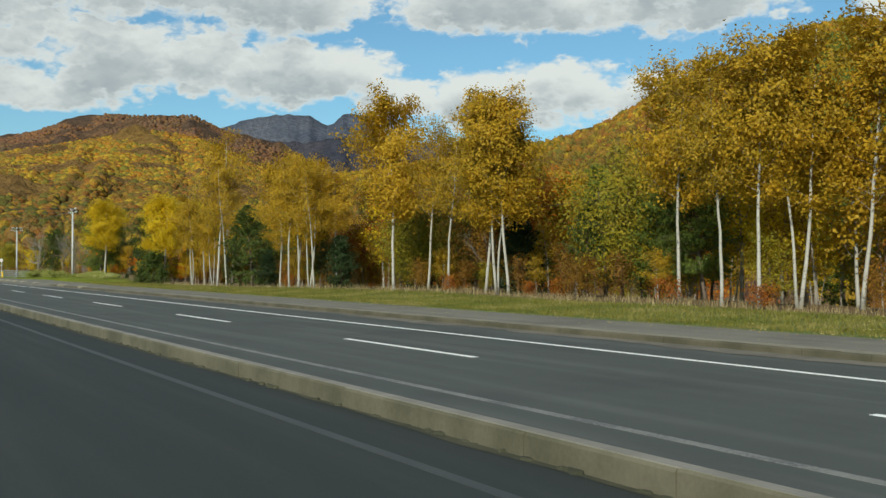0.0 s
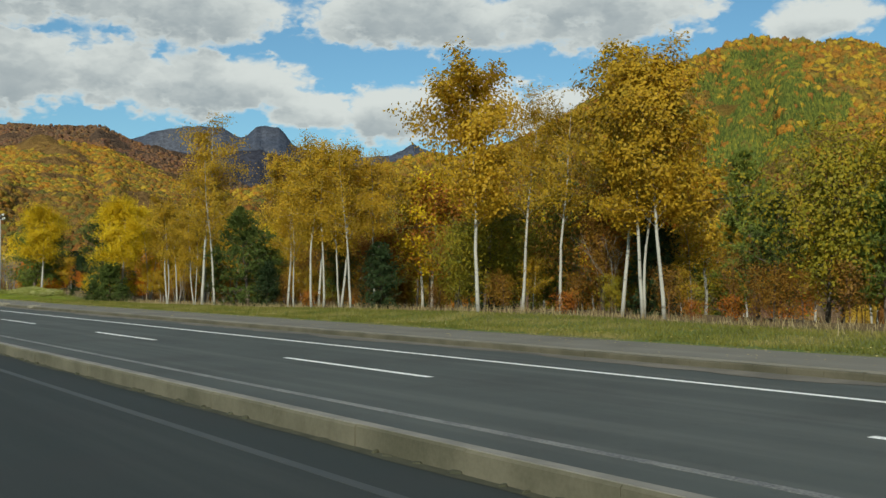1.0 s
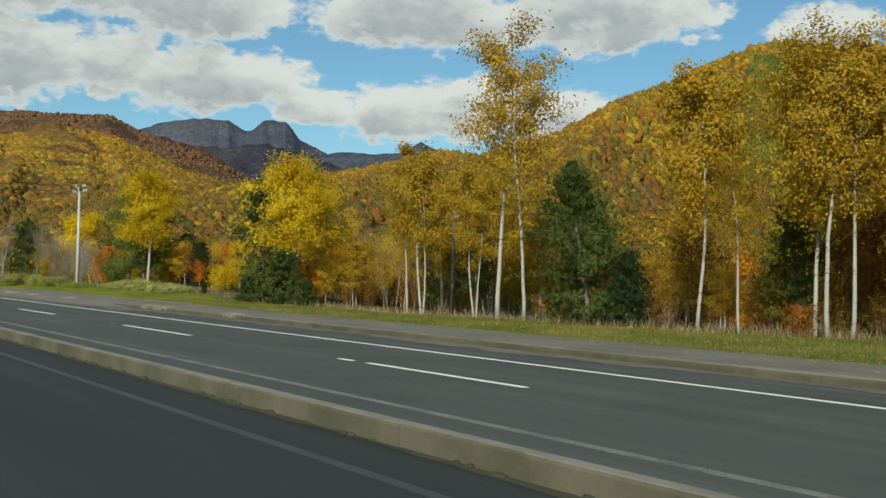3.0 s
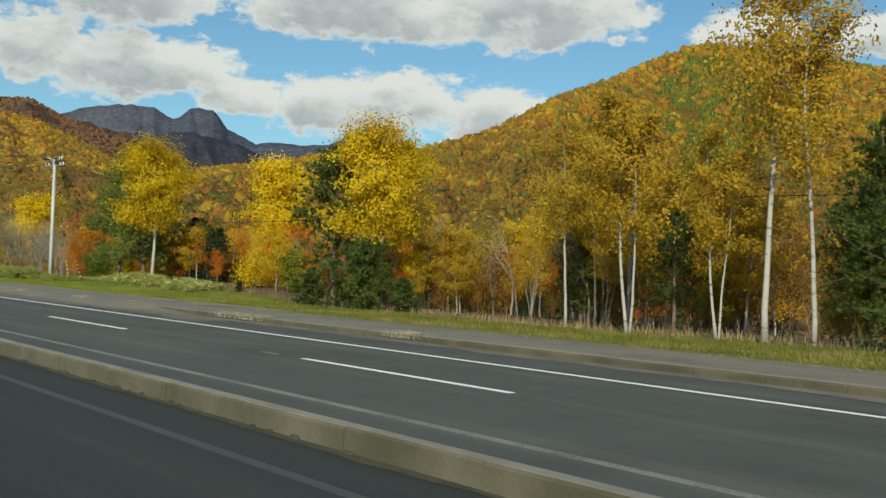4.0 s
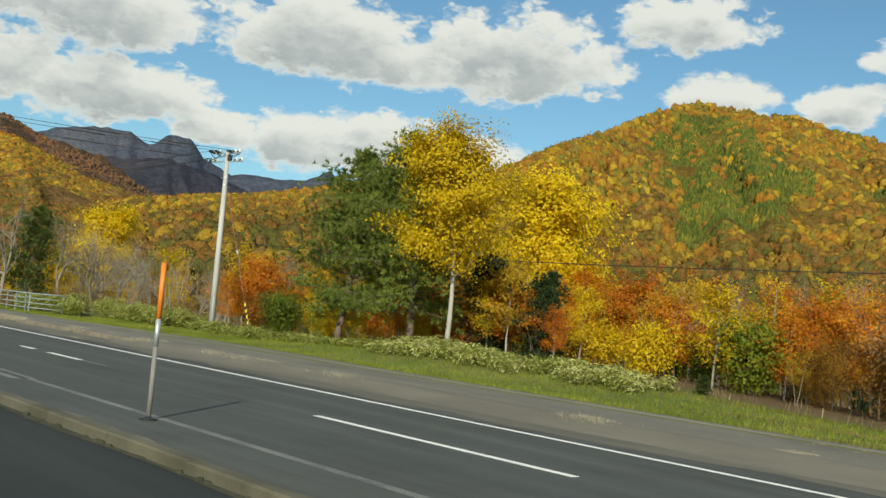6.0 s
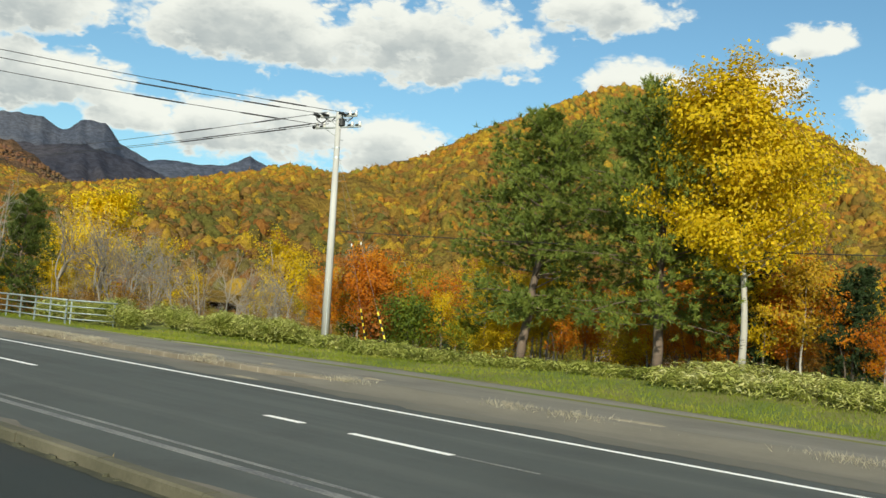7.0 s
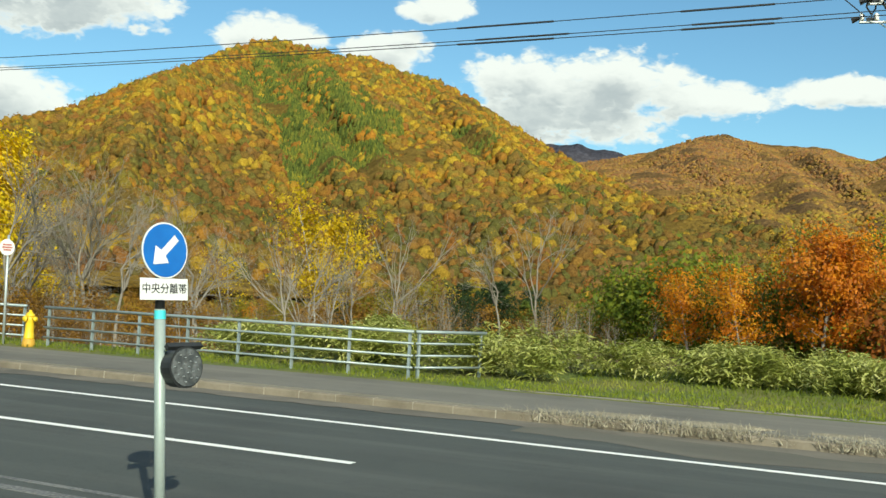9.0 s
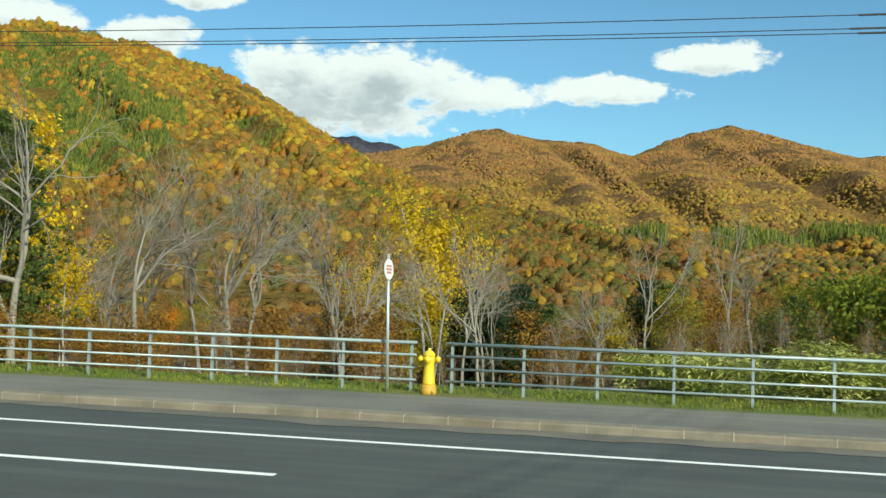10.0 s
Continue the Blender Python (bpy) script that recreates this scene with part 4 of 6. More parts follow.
def broadleaf(seed, height=10.0, clear=0.4, spread=0.17, limbs=22, leaves=5200, leaf=0.15, rise=0.9, girth=0.0066, lean=0.012, fork=False, bushy=0.5, shape=1.0, crook=0.030):
    """A broadleaf tree about its foot: the shape of trunk and limbs, and the leaves' corners and faces. spread: crown radius by height."""
    r = np.random.default_rng(seed)
    wood, twigs = Shape(), Shape()
    trunks = []
    for k in range(2 if fork else 1):
        d = np.array([r.normal() * lean + (0.10 * (2 * k - 1) if fork else 0), r.normal() * lean, 1.0])
        pts = limb(r, (0.12 * k, 0, 0), d / np.linalg.norm(d), height * (0.97 - 0.12 * k), 12, crook)
        g = height * girth * (1 - 0.2 * k)
        wood.tube(pts, [g * (1.25 - 0.15 * min(i, 1)) * (1 - 0.93 * i / 12) + 0.008 for i in range(13)], 8)
        trunks.append(pts)
    seeds, weight = [], []
    for k in range(limbs):
        pts = trunks[k % len(trunks)]
        h = clear + (0.96 - clear) * ((k + r.uniform(0, 1)) / limbs)
        i = min(11, int(h * 12))
        at = pts[i] + (pts[i + 1] - pts[i]) * (h * 12 - i)
        full = math.sin(math.pi * min(1.0, max(0.0, (h - clear) / (1 - clear)) ** shape * 0.80 + 0.17))
        length = height * spread * (0.35 + 0.95 * full) * r.uniform(0.75, 1.3)
        a = k * 2.4 + r.normal() * 0.4
        aim = np.array([math.cos(a), math.sin(a), rise * r.uniform(0.6, 1.3)])
        line_ = limb(r, at, aim / np.linalg.norm(aim), length * 1.25, 5, 0.16)
        t = height * girth * 0.30 * (1 - 0.6 * h)
        twigs.tube(line_, [t * (1 - 0.17 * j) for j in range(6)], 4, False)
        for j in range(2, 6):
            seeds.append(line_[j])
            weight.append(0.45 + 0.35 * j)
            for s in range(3):
                d = r.normal(size=3)
                d[2] = d[2] * 0.6 + 0.15
                sub = limb(r, line_[j], d / np.linalg.norm(d), length * r.uniform(0.22, 0.5), 2, 0.25)
                if s < 2:
                    twigs.tube(sub, [t * 0.30, t * 0.22, t * 0.1], 3, False)
                seeds += sub[1:]
                weight += [0.8, 1.0]
    seeds, weight = np.array(seeds), np.array(weight)
    pick = r.choice(len(seeds), leaves, p=weight / weight.sum())
    blur = height * spread * 0.21 * (0.6 + bushy)
    pts = seeds[pick] + np.clip(r.normal(size=(leaves, 3)), -1.9, 1.9) * blur * (1, 1, 0.85)
    k = height / np.percentile(pts[:, 2], 99.85)
    pts = pts * (1, 1, k)
    wood.v, twigs.v = [(a, b, c * k) for a, b, c in wood.v], [(a, b, c * k) for a, b, c in twigs.v]
    return wood, cards(pts, leaf, seed + 1, np.array([0, 0, height * (clear * 0.45 + 0.5)])), twigs


def pine(seed, height=9.0, clear=0.25, spread=0.27, whorls=15, per=7, tufts=13, needle=0.24, cone=0.75, lean=0.02, low=0.0, fine=20, width=0.017, bend=0.03):
    """A pine about its foot: trunk and boughs, and bunches of needles."""
    r = np.random.default_rng(seed)
    wood = Shape()
    pts = limb(r, (0, 0, 0), np.array([r.normal() * lean + low, r.normal() * lean, 1.0]), height, 10, bend)
    wood.tube(pts, [height * 0.0165 * (1 - 0.93 * i / 10) + 0.01 for i in range(11)], 8)
    heads, dirs = [], []
    for w in range(whorls):
        h = clear + (0.99 - clear) * (w / (whorls - 1)) ** 0.9
        i = min(9, int(h * 10))
        at0 = pts[i] + (pts[i + 1] - pts[i]) * (h * 10 - i)
        q = (h - clear) / (1 - clear)
        reach = height * spread * ((1 - q) ** cone * (0.72 + 0.28 * min(1, q * 4)) + 0.05)
        for k in range(per if q < 0.9 else 4):
            a = 6.2832 * (k + r.uniform(-0.35, 0.35)) / per + w * 0.7
            rise = 0.05 + 0.75 * q + r.normal() * 0.12
            aim = np.array([math.cos(a), math.sin(a), rise])
            at = at0 + (0, 0, r.normal() * height * 0.014)
            length = reach * r.uniform(0.6, 1.18)
            bough = limb(r, at, aim / np.linalg.norm(aim), length, 4, 0.13)
            wood.tube(bough, [0.032 * (1 - 0.2 * j) * height / 9 for j in range(5)], 4, False)
            for t in range(tufts):
                u = 0.30 + 0.70 * (t + r.uniform(0, 1)) / tufts
                j = min(3, int(u * 4))
                c = bough[j] + (bough[j + 1] - bough[j]) * (u * 4 - j)
                side = r.normal(size=3) * length * 0.145 * (0.5 + 0.5 * u)
                side[2] *= 0.65
                heads.append(c + side + (0, 0, 0.04))
                d = aim * 0.6 + side / (np.linalg.norm(side) + 1e-6) * 0.8 + (0, 0, 0.55)
                dirs.append(d / np.linalg.norm(d))
    heads, dirs = np.array(heads), np.array(dirs)
    k = height / (heads[:, 2].max() + needle)
    heads = heads * (1, 1, k)
    wood.v = [(a, b, c * k) for a, b, c in wood.v]
    m, per_tuft = len(heads), fine
    base = np.repeat(heads, per_tuft, 0)
    d = np.repeat(dirs, per_tuft, 0) + r.normal(size=(m * per_tuft, 3)) * 0.75
    d /= np.linalg.norm(d, axis=1)[:, None]
    out = base * (1, 1, 0) + (0, 0, 0.6) + r.normal(size=d.shape) * 0.5
    wide = np.cross(d, out)
    wide /= np.linalg.norm(wide, axis=1)[:, None]
    ln = (needle * r.uniform(0.7, 1.3, len(d)))[:, None]
    v = np.stack([base - wide * width, base + wide * width, base + d * ln], 1).reshape(-1, 3)
    return wood, (v, np.arange(len(v)).reshape(-1, 3)), None


def bare(seed, height=7.0, depth=5, girth=0.022, tilt=0.12, wide=0.75):
    """A leafless tree: limbs that fork again and again."""
    r = np.random.default_rng(seed)
    wood, twigs = Shape(), Shape()

    def grow(at, aim, length, thick, level):
        n = 5 if level < 2 else 3
        pts = limb(r, at, aim, length, n, 0.10 + 0.03 * level)
        (wood if level < 2 else twigs).tube(pts, [thick * (1 - 0.42 * i / n) for i in range(n + 1)], 7 if level < 2 else 4 if level < 4 else 3, False)
        if level >= depth:
            return
        for k in range(4 if level < 2 else 3 if level < 4 else 2):
            i = n if k == 0 else int(r.integers(max(1, n - 2), n + 1))
            d = pts[-1] - pts[-2]
            d = d / np.linalg.norm(d) + r.normal(size=3) * (0.16 if k == 0 else wide * 0.62)
            d[2] = d[2] * 0.85 + 0.22
            grow(pts[i], d / np.linalg.norm(d), length * r.uniform(0.58, 0.86), thick * (0.60 if k == 0 else 0.46), level + 1)

    grow((0, 0, 0), np.array([tilt, 0, 1.0]) / math.hypot(1, tilt), height * 0.32, height * girth, 0)
    k = height / max(c for a, b, c in twigs.v)
    wood.v, twigs.v = [[(a * k, b * k, c * k) for a, b, c in q.v] for q in (wood, twigs)]
    return wood, None, twigs


STOCK = {}


def lean_of(x):
    """The road climbs: what stands plumb leans a little against it, in degrees."""
    return float(np.interp(x, [-110, -60], [-2.2, 0.0]))



def plant(kind, x, y, height, turn=None, sink=0.05, wide=1.0, z=None, group=""):
    """Sets a tree of a kind: the first of a kind is built, the rest are copies of it."""
    build, size, name, wood_mat, leaf_mat, crown, label, category = KINDS[kind]
    k = height / size
    turn = random.uniform(0, 360) if turn is None else turn
    z = float(lie(x, y)) - sink if z is None else z
    m = pose(x, y, z, 0, lean_of(x)) @ pose(0, 0, 0, 0, 0, turn) @ Matrix.Diagonal((k * wide, k * wide, k, 1))
    if kind in STOCK:
        ob = copy_thing(STOCK[kind], pose(0, 0, 0))
        ob.matrix_basis = m
        return ob
    wood, leaves, twigs = build()
    ob = thing(name, 0, 0, 0, label, category, group)
    part("trunk", wood, M[wood_mat], ob, smooth=True)
    if twigs:
        part("branchwork", twigs, M["grey_bark" if wood_mat == "birch_bark" else wood_mat], ob, smooth=True)
    if leaves:
        part(crown, bulk(crown, *leaves, M[leaf_mat]), None, ob)
    ob.matrix_basis = m
    STOCK[kind] = ob
    return ob


KINDS = {
    "birch_a": (lambda: broadleaf(21, 10, 0.38, 0.135, 30, 14000, 0.125, bushy=0.08), 10, "birch_tree", "birch_bark", "birch_gold", "crown", "slender white-barked birch with dull gold autumn leaves", "tree"),
    "birch_b": (lambda: broadleaf(22, 10, 0.34, 0.15, 34, 17000, 0.125, lean=0.02, bushy=0.10), 10, "birch_tree", "birch_bark", "birch_gold", "crown", "white-barked birch with a full gold-brown crown", "tree"),
    "birch_c": (lambda: broadleaf(23, 10, 0.42, 0.13, 28, 7500, 0.10, rise=1.0, bushy=0.1), 10, "birch_tree", "birch_bark", "birch_gold", "crown", "tall birch with a thin see-through gold crown", "tree"),
    "birch_d": (lambda: broadleaf(24, 10, 0.38, 0.135, 30, 13000, 0.125, fork=True, bushy=0.08), 10, "birch_tree", "birch_bark", "birch_gold", "crown", "forked white birch with gold autumn leaves", "tree"),
    "birch_e": (lambda: broadleaf(28, 10, 0.42, 0.145, 26, 10500, 0.105, lean=0.03, crook=0.05, bushy=0.1), 10, "birch_tree", "birch_bark", "birch_gold", "crown", "crooked white birch with an open gold crown", "tree"),
    "birch_y": (lambda: broadleaf(25, 10, 0.32, 0.20, 44, 34000, 0.125, lean=0.02, bushy=0.02, girth=0.0105), 10, "birch_tree", "birch_bark", "birch_yellow", "crown", "white-barked birch with a bright yellow crown", "tree"),
    "birch_z": (lambda: broadleaf(26, 6, 0.36, 0.18, 28, 5200, 0.10, fork=True, rise=1.2, bushy=0.1), 6, "birch_tree", "birch_bark", "birch_yellow", "crown", "small young birch with sparse pale yellow leaves", "tree"),
    "birch_thin": (lambda: broadleaf(27, 6, 0.50, 0.15, 24, 1500, 0.085, fork=True, rise=1.3), 6, "birch_tree", "birch_bark", "birch_yellow", "crown", "thin birch with a few pale yellow leaves on top", "tree"),
    "yellow": (lambda: broadleaf(31, 10, 0.20, 0.20, 42, 22000, 0.17, girth=0.010, bushy=0.2, rise=1.2, shape=0.7), 10, "maple_tree", "grey_bark", "bright_yellow", "crown", "broad tree with bright yellow autumn leaves", "tree"),
    "orange": (lambda: broadleaf(32, 5, 0.16, 0.24, 28, 4400, 0.12, girth=0.011, bushy=0.2), 5, "maple_tree", "grey_bark", "orange_leaf", "crown", "small maple with orange autumn leaves", "tree"),
    "red": (lambda: broadleaf(33, 7, 0.20, 0.28, 30, 9500, 0.13, girth=0.014, bushy=0.6), 7, "maple_tree", "dark_bark", "red_leaf", "crown", "maple with orange-red autumn leaves", "tree"),
    "olive": (lambda: broadleaf(34, 8, 0.10, 0.26, 36, 12000, 0.14, girth=0.012, bushy=0.6), 8, "oak_tree", "dark_bark", "olive", "crown", "dense tree with olive and gold leaves", "tree"),
    "russet": (lambda: broadleaf(35, 7, 0.08, 0.26, 30, 7500, 0.13, girth=0.011, bushy=0.7), 7, "oak_tree", "dark_bark", "russet_leaf", "crown", "thinning oak with russet autumn leaves", "tree"),
    "wood_gold": (lambda: broadleaf(61, 8, 0.26, 0.20, 24, 4200, 0.19, girth=0.009, bushy=0.25), 8, "birch_tree", "birch_bark", "birch_gold", "crown", "birch with gold leaves deeper in the wood", "tree"),
    "wood_yellow": (lambda: broadleaf(62, 8, 0.24, 0.19, 24, 3600, 0.18, girth=0.010, bushy=0.25), 8, "maple_tree", "grey_bark", "birch_yellow", "crown", "yellow-leaved tree deeper in the wood", "tree"),
    "wood_olive": (lambda: broadleaf(63, 8, 0.12, 0.24, 24, 4600, 0.19, girth=0.010, bushy=0.25), 8, "oak_tree", "dark_bark", "olive", "crown", "olive-leaved tree deeper in the wood", "tree"),
    "wood_orange": (lambda: broadleaf(64, 7, 0.18, 0.22, 24, 3200, 0.18, girth=0.010, bushy=0.25), 7, "maple_tree", "dark_bark", "orange_leaf", "crown", "orange-leaved tree deeper in the wood", "tree"),
    "wood_russet": (lambda: broadleaf(65, 7, 0.10, 0.24, 30, 2600, 0.17, girth=0.009, bushy=0.25), 7, "oak_tree", "dark_bark", "russet_leaf", "crown", "russet oak deeper in the wood", "tree"),
    "wood_pine": (lambda: pine(46, 7, 0.12, 0.30, 11, 7, 9, 0.30, 0.6, fine=12, width=0.035), 7, "pine_tree", "pine_bark", "needles", "crown", "dark green pine deeper in the wood", "tree"),
    "slim_gold": (lambda: broadleaf(66, 7, 0.42, 0.15, 24, 1900, 0.13, fork=True, rise=1.5, girth=0.006, bushy=0.2, crook=0.07), 7, "young_tree", "grey_bark", "birch_gold", "crown", "slim young tree with thin gold leaves on bare stems", "tree"),
    "slim_russet": (lambda: broadleaf(67, 6, 0.30, 0.17, 30, 1700, 0.12, fork=True, rise=1.5, girth=0.006, bushy=0.25, crook=0.07), 6, "young_tree", "twig", "russet_leaf", "crown", "slim twiggy tree with thinning russet leaves", "tree"),
    "slim_orange": (lambda: broadleaf(68, 5, 0.30, 0.18, 24, 1700, 0.12, fork=True, rise=1.3, girth=0.007, bushy=0.2, crook=0.08), 5, "young_tree", "dark_bark", "orange_leaf", "crown", "slim young maple with sparse orange leaves", "tree"),
    "green": (lambda: broadleaf(36, 3, 0.05, 0.36, 24, 3600, 0.14, girth=0.012, bushy=0.9), 3, "shrub", "dark_bark", "green_leaf", "foliage", "leafy shrub turning from green to yellow", "shrub"),
    "gold_shrub": (lambda: broadleaf(37, 3, 0.03, 0.36, 24, 3200, 0.14, girth=0.012, bushy=0.9), 3, "shrub", "twig", "birch_yellow", "foliage", "low shrub with yellow autumn leaves", "shrub"),
    "red_shrub": (lambda: broadleaf(38, 1.5, 0.03, 0.40, 16, 900, 0.10, girth=0.010, bushy=0.9), 1.5, "shrub", "twig", "red_leaf", "foliage", "small shrub with red leaves at the wood's edge", "shrub"),
    "brush": (lambda: broadleaf(39, 3, 0.04, 0.30, 40, 1300, 0.11, rise=2.2, girth=0.008, bushy=0.8), 3, "shrub", "twig", "russet_leaf", "foliage", "twiggy russet brushwood with sparse withered leaves", "shrub"),
    "twiggy": (lambda: broadleaf(40, 3, 0.05, 0.26, 46, 260, 0.09, rise=2.4, girth=0.007, bushy=0.8), 3, "shrub", "grey_bark", "russet_leaf", "foliage", "grey-brown leafless brushwood with a few withered leaves", "shrub"),
    "pine_a": (lambda: pine(41, 9, 0.22, 0.34, 14, 8, 34, 0.19, 0.36, low=0.10, bend=0.06), 9, "pine_tree", "pine_bark", "needles", "crown", "pine with a dense rounded green crown and bent trunk", "tree"),
    "pine_b": (lambda: pine(42, 9, 0.22, 0.38, 14, 8, 36, 0.19, 0.42, bend=0.05), 9, "pine_tree", "pine_bark", "needles", "crown", "pine with layered dark green boughs and bare lower limbs", "tree"),
    "pine_c": (lambda: pine(43, 7, 0.28, 0.33, 11, 6, 18, 0.20, 0.50, fine=22, width=0.017), 7, "pine_tree", "pine_bark", "deep_needles", "crown", "dark green pine with ragged layered boughs", "tree"),
    "pine_d": (lambda: pine(47, 7, 0.08, 0.36, 12, 8, 26, 0.19, 0.42, fine=22, bend=0.05), 7, "pine_tree", "pine_bark", "deep_needles", "crown", "broad dark green pine with boughs down to the ground", "tree"),
    "pine_low": (lambda: pine(44, 3, 0.04, 0.52, 8, 8, 20, 0.18, 0.50, fine=22), 3, "pine_tree", "pine_bark", "deep_needles", "crown", "young dark green pine with boughs down to the grass", "tree"),
    "yew": (lambda: pine(45, 4, 0.02, 0.36, 14, 10, 13, 0.14, 0.42), 4, "yew_bush", "dark_bark", "dark_needles", "crown", "dense dark green yew bush", "tree"),
    "bare_a": (lambda: bare(52, 7, 5, 0.020, 0.10, 0.85), 7, "bare_tree", "grey_bark", "", "", "leafless grey tree with crooked spreading limbs", "tree"),
    "bare_b": (lambda: bare(53, 6, 5, 0.011, 0.05, 0.6), 6, "bare_tree", "grey_bark", "", "", "thin leafless grey tree with fine twigs", "tree"),
    "bare_c": (lambda: bare(57, 5, 4, 0.010, -0.1, 0.6), 5, "bare_tree", "grey_bark", "", "", "slight leafless grey sapling", "tree"),
}

# kind, place, and the height of the top over the road
ROADSIDE = [
    ("birch_a", -32.1, 28.3, 10.6), ("birch_e", -28.0, 26.6, 9.4), ("birch_a", -26.6, 27.0, 10.4), ("birch_d", -26.4, 28.9, 10.8), ("birch_b", -25.0, 30.5, 11.5), ("birch_a", -18.5, 28.0, 11.0), ("birch_b", -13.0, 28.5, 11.5),
    ("birch_b", -43.6, 27.6, 10.8), ("birch_d", -44.6, 27.5, 10.2), ("birch_a", -45.9, 27.7, 10.9), ("birch_e", -49.2, 27.4, 9.6), ("birch_c", -52.1, 27.7, 10.4), ("birch_b", -53.1, 26.0, 12.2),
    ("birch_d", -65.5, 26.0, 9.2), ("birch_c", -63.4, 25.4, 9.0), ("birch_e", -64.7, 27.6, 8.9), ("birch_b", -69.0, 26.5, 9.7), ("birch_e", -67.8, 25.4, 10.1), ("birch_c", -67.3, 25.9, 9.4), ("birch_a", -74.4, 27.2, 9.6), ("birch_c", -71.8, 26.3, 6.6),
    ("birch_c", -83.6, 25.3, 13.3), ("birch_c", -82.2, 25.6, 10.6), ("birch_d", -85.4, 25.4, 6.6), ("birch_e", -93.6, 27.2, 8.0), ("birch_d", -88.2, 24.5, 8.0), ("birch_c", -95.0, 30.3, 7.5),
    ("birch_y", -105.0, 26.5, 9.2), ("birch_y", -128.6, 25.6, 10.0), ("birch_z", -109.5, 30.5, 8.2), ("birch_z", -109.0, 44.0, 9.6),
    ("pine_d", -79.7, 26.9, 6.9), ("yew", -78.3, 27.6, 3.2), ("yew", -64.2, 27.7, 4.0), ("pine_a", -33.4, 31.0, 6.6), ("pine_b", -37.0, 31.5, 5.6), ("pine_c", -107.4, 25.6, 8.1), ("pine_low", -104.6, 25.4, 3.6), ("pine_low", -108.7, 25.2, 2.0), ("pine_low", -101.7, 25.6, 1.7), ("pine_low", -116.7, 25.5, 1.1),
    ("pine_c", -89.6, 28.6, 4.6), ("yew", -59.6, 31.5, 4.2), ("yew", -46.8, 30.5, 4.6), ("pine_c", -72.0, 29.5, 5.0), ("pine_b", -83.0, 30.0, 5.4),
    ("red", -64.1, 32.7, 8.0), ("olive", -61.0, 30.5, 5.0), ("red", -70.6, 32.0, 5.4), ("olive", -39.0, 31.0, 7.6), ("pine_c", -40.6, 30.2, 5.0), ("olive", -58.0, 30.0, 6.4), ("olive", -55.8, 31.0, 5.6), ("russet", -50.5, 31.0, 7.2), ("wood_olive", -47.6, 31.0, 3.6),
    ("yellow", -136.9, 39.3, 10.5), ("yellow", -146.0, 50.0, 8.0), ("wood_yellow", -113.5, 43.0, 5.6), ("orange", -133.0, 38.0, 5.6), ("orange", -137.5, 36.5, 5.0), ("orange", -138.5, 31.5, 4.0), ("orange", -133.6, 31.0, 4.2), ("gold_shrub", -135.6, 30.2, 2.2), ("green", -129.1, 39.7, 4.6),
    ("orange", -148.2, 29.1, 4.3), ("orange", -150.8, 28.5, 3.5), ("orange", -146.2, 31.4, 3.8), ("red_shrub", -147.0, 28.6, 2.6), ("green", -144.7, 28.0, 2.7), ("gold_shrub", -140.4, 28.4, 1.7), ("green", -142.9, 29.6, 2.1), ("orange", -152.6, 30.0, 3.4),
    ("birch_z", -173.2, 42.4, 7.4), ("yellow", -191.6, 37.6, 9.9), ("wood_yellow", -197.0, 47.0, 7.0), ("olive", -207.0, 40.0, 8.0), ("bare_b", -179.6, 33.0, 6.8), ("bare_b", -178.0, 33.4, 6.6), ("bare_c", -174.4, 33.0, 4.2), ("bare_c", -173.3, 32.6, 3.8),
    ("bare_b", -183.4, 36.5, 6.4), ("bare_b", -187.0, 36.0, 6.0), ("bare_b", -170.6, 37.0, 4.6), ("green", -156.2, 38.0, 3.7), ("green", -153.6, 37.0, 4.3), ("olive", -149.5, 43.0, 3.2), ("green", -158.6, 41.0, 2.4),
    ("birch_y", -196.0, 33.0, 5.0), ("wood_yellow", -189.5, 29.0, 4.6), ("bare_b", -165.4, 36.0, 3.4),
    ("red_shrub", -31.6, 27.2, 1.5), ("red_shrub", -26.0, 26.6, 1.3), ("red_shrub", -48.4, 27.0, 1.5), ("red_shrub", -43.0, 28.4, 1.2), ("red_shrub", -42.0, 29.4, 1.4), ("red_shrub", -69.2, 25.9, 1.4),
    ("yew", -130.4, 29.6, 5.2), ("yew", -126.9, 29.0, 4.4), ("green", -118.0, 30.0, 3.2), ("orange", -147.8, 29.4, 4.7), ("green", -152.0, 31.5, 3.2), ("green", -149.6, 30.8, 3.4), ("green", -147.8, 29.8, 2.8),
    ("birch_z", -98.0, 32.0, 6.6), ("birch_z", -95.5, 34.0, 6.6), ("wood_gold", -99.0, 40.0, 6.4), ("orange", -120.0, 36.0, 3.6), ("orange", -123.5, 35.0, 3.8), ("green", -121.0, 31.6, 2.2), ("wood_yellow", -122.0, 43.0, 5.6), ("wood_orange", -126.0, 40.0, 4.4),
    ("wood_yellow", -110.5, 40.0, 5.2), ("orange", -101.5, 36.0, 4.2), ("wood_gold", -98.5, 46.0, 7.0), ("wood_russet", -113.0, 35.5, 4.2), ("olive", -118.0, 44.0, 5.4), ("bare_b", -116.0, 33.0, 5.2), ("bare_b", -112.0, 34.5, 5.6), ("bare_b", -119.4, 37.0, 5.4), ("bare_b", -103.0, 33.0, 5.0), ("bare_b", -96.0, 31.0, 4.6),
]
for kind, x, y, t in ROADSIDE:
    plant(kind, x, y, t - float(lie(x, y)) + 0.05, group="roadside trees")

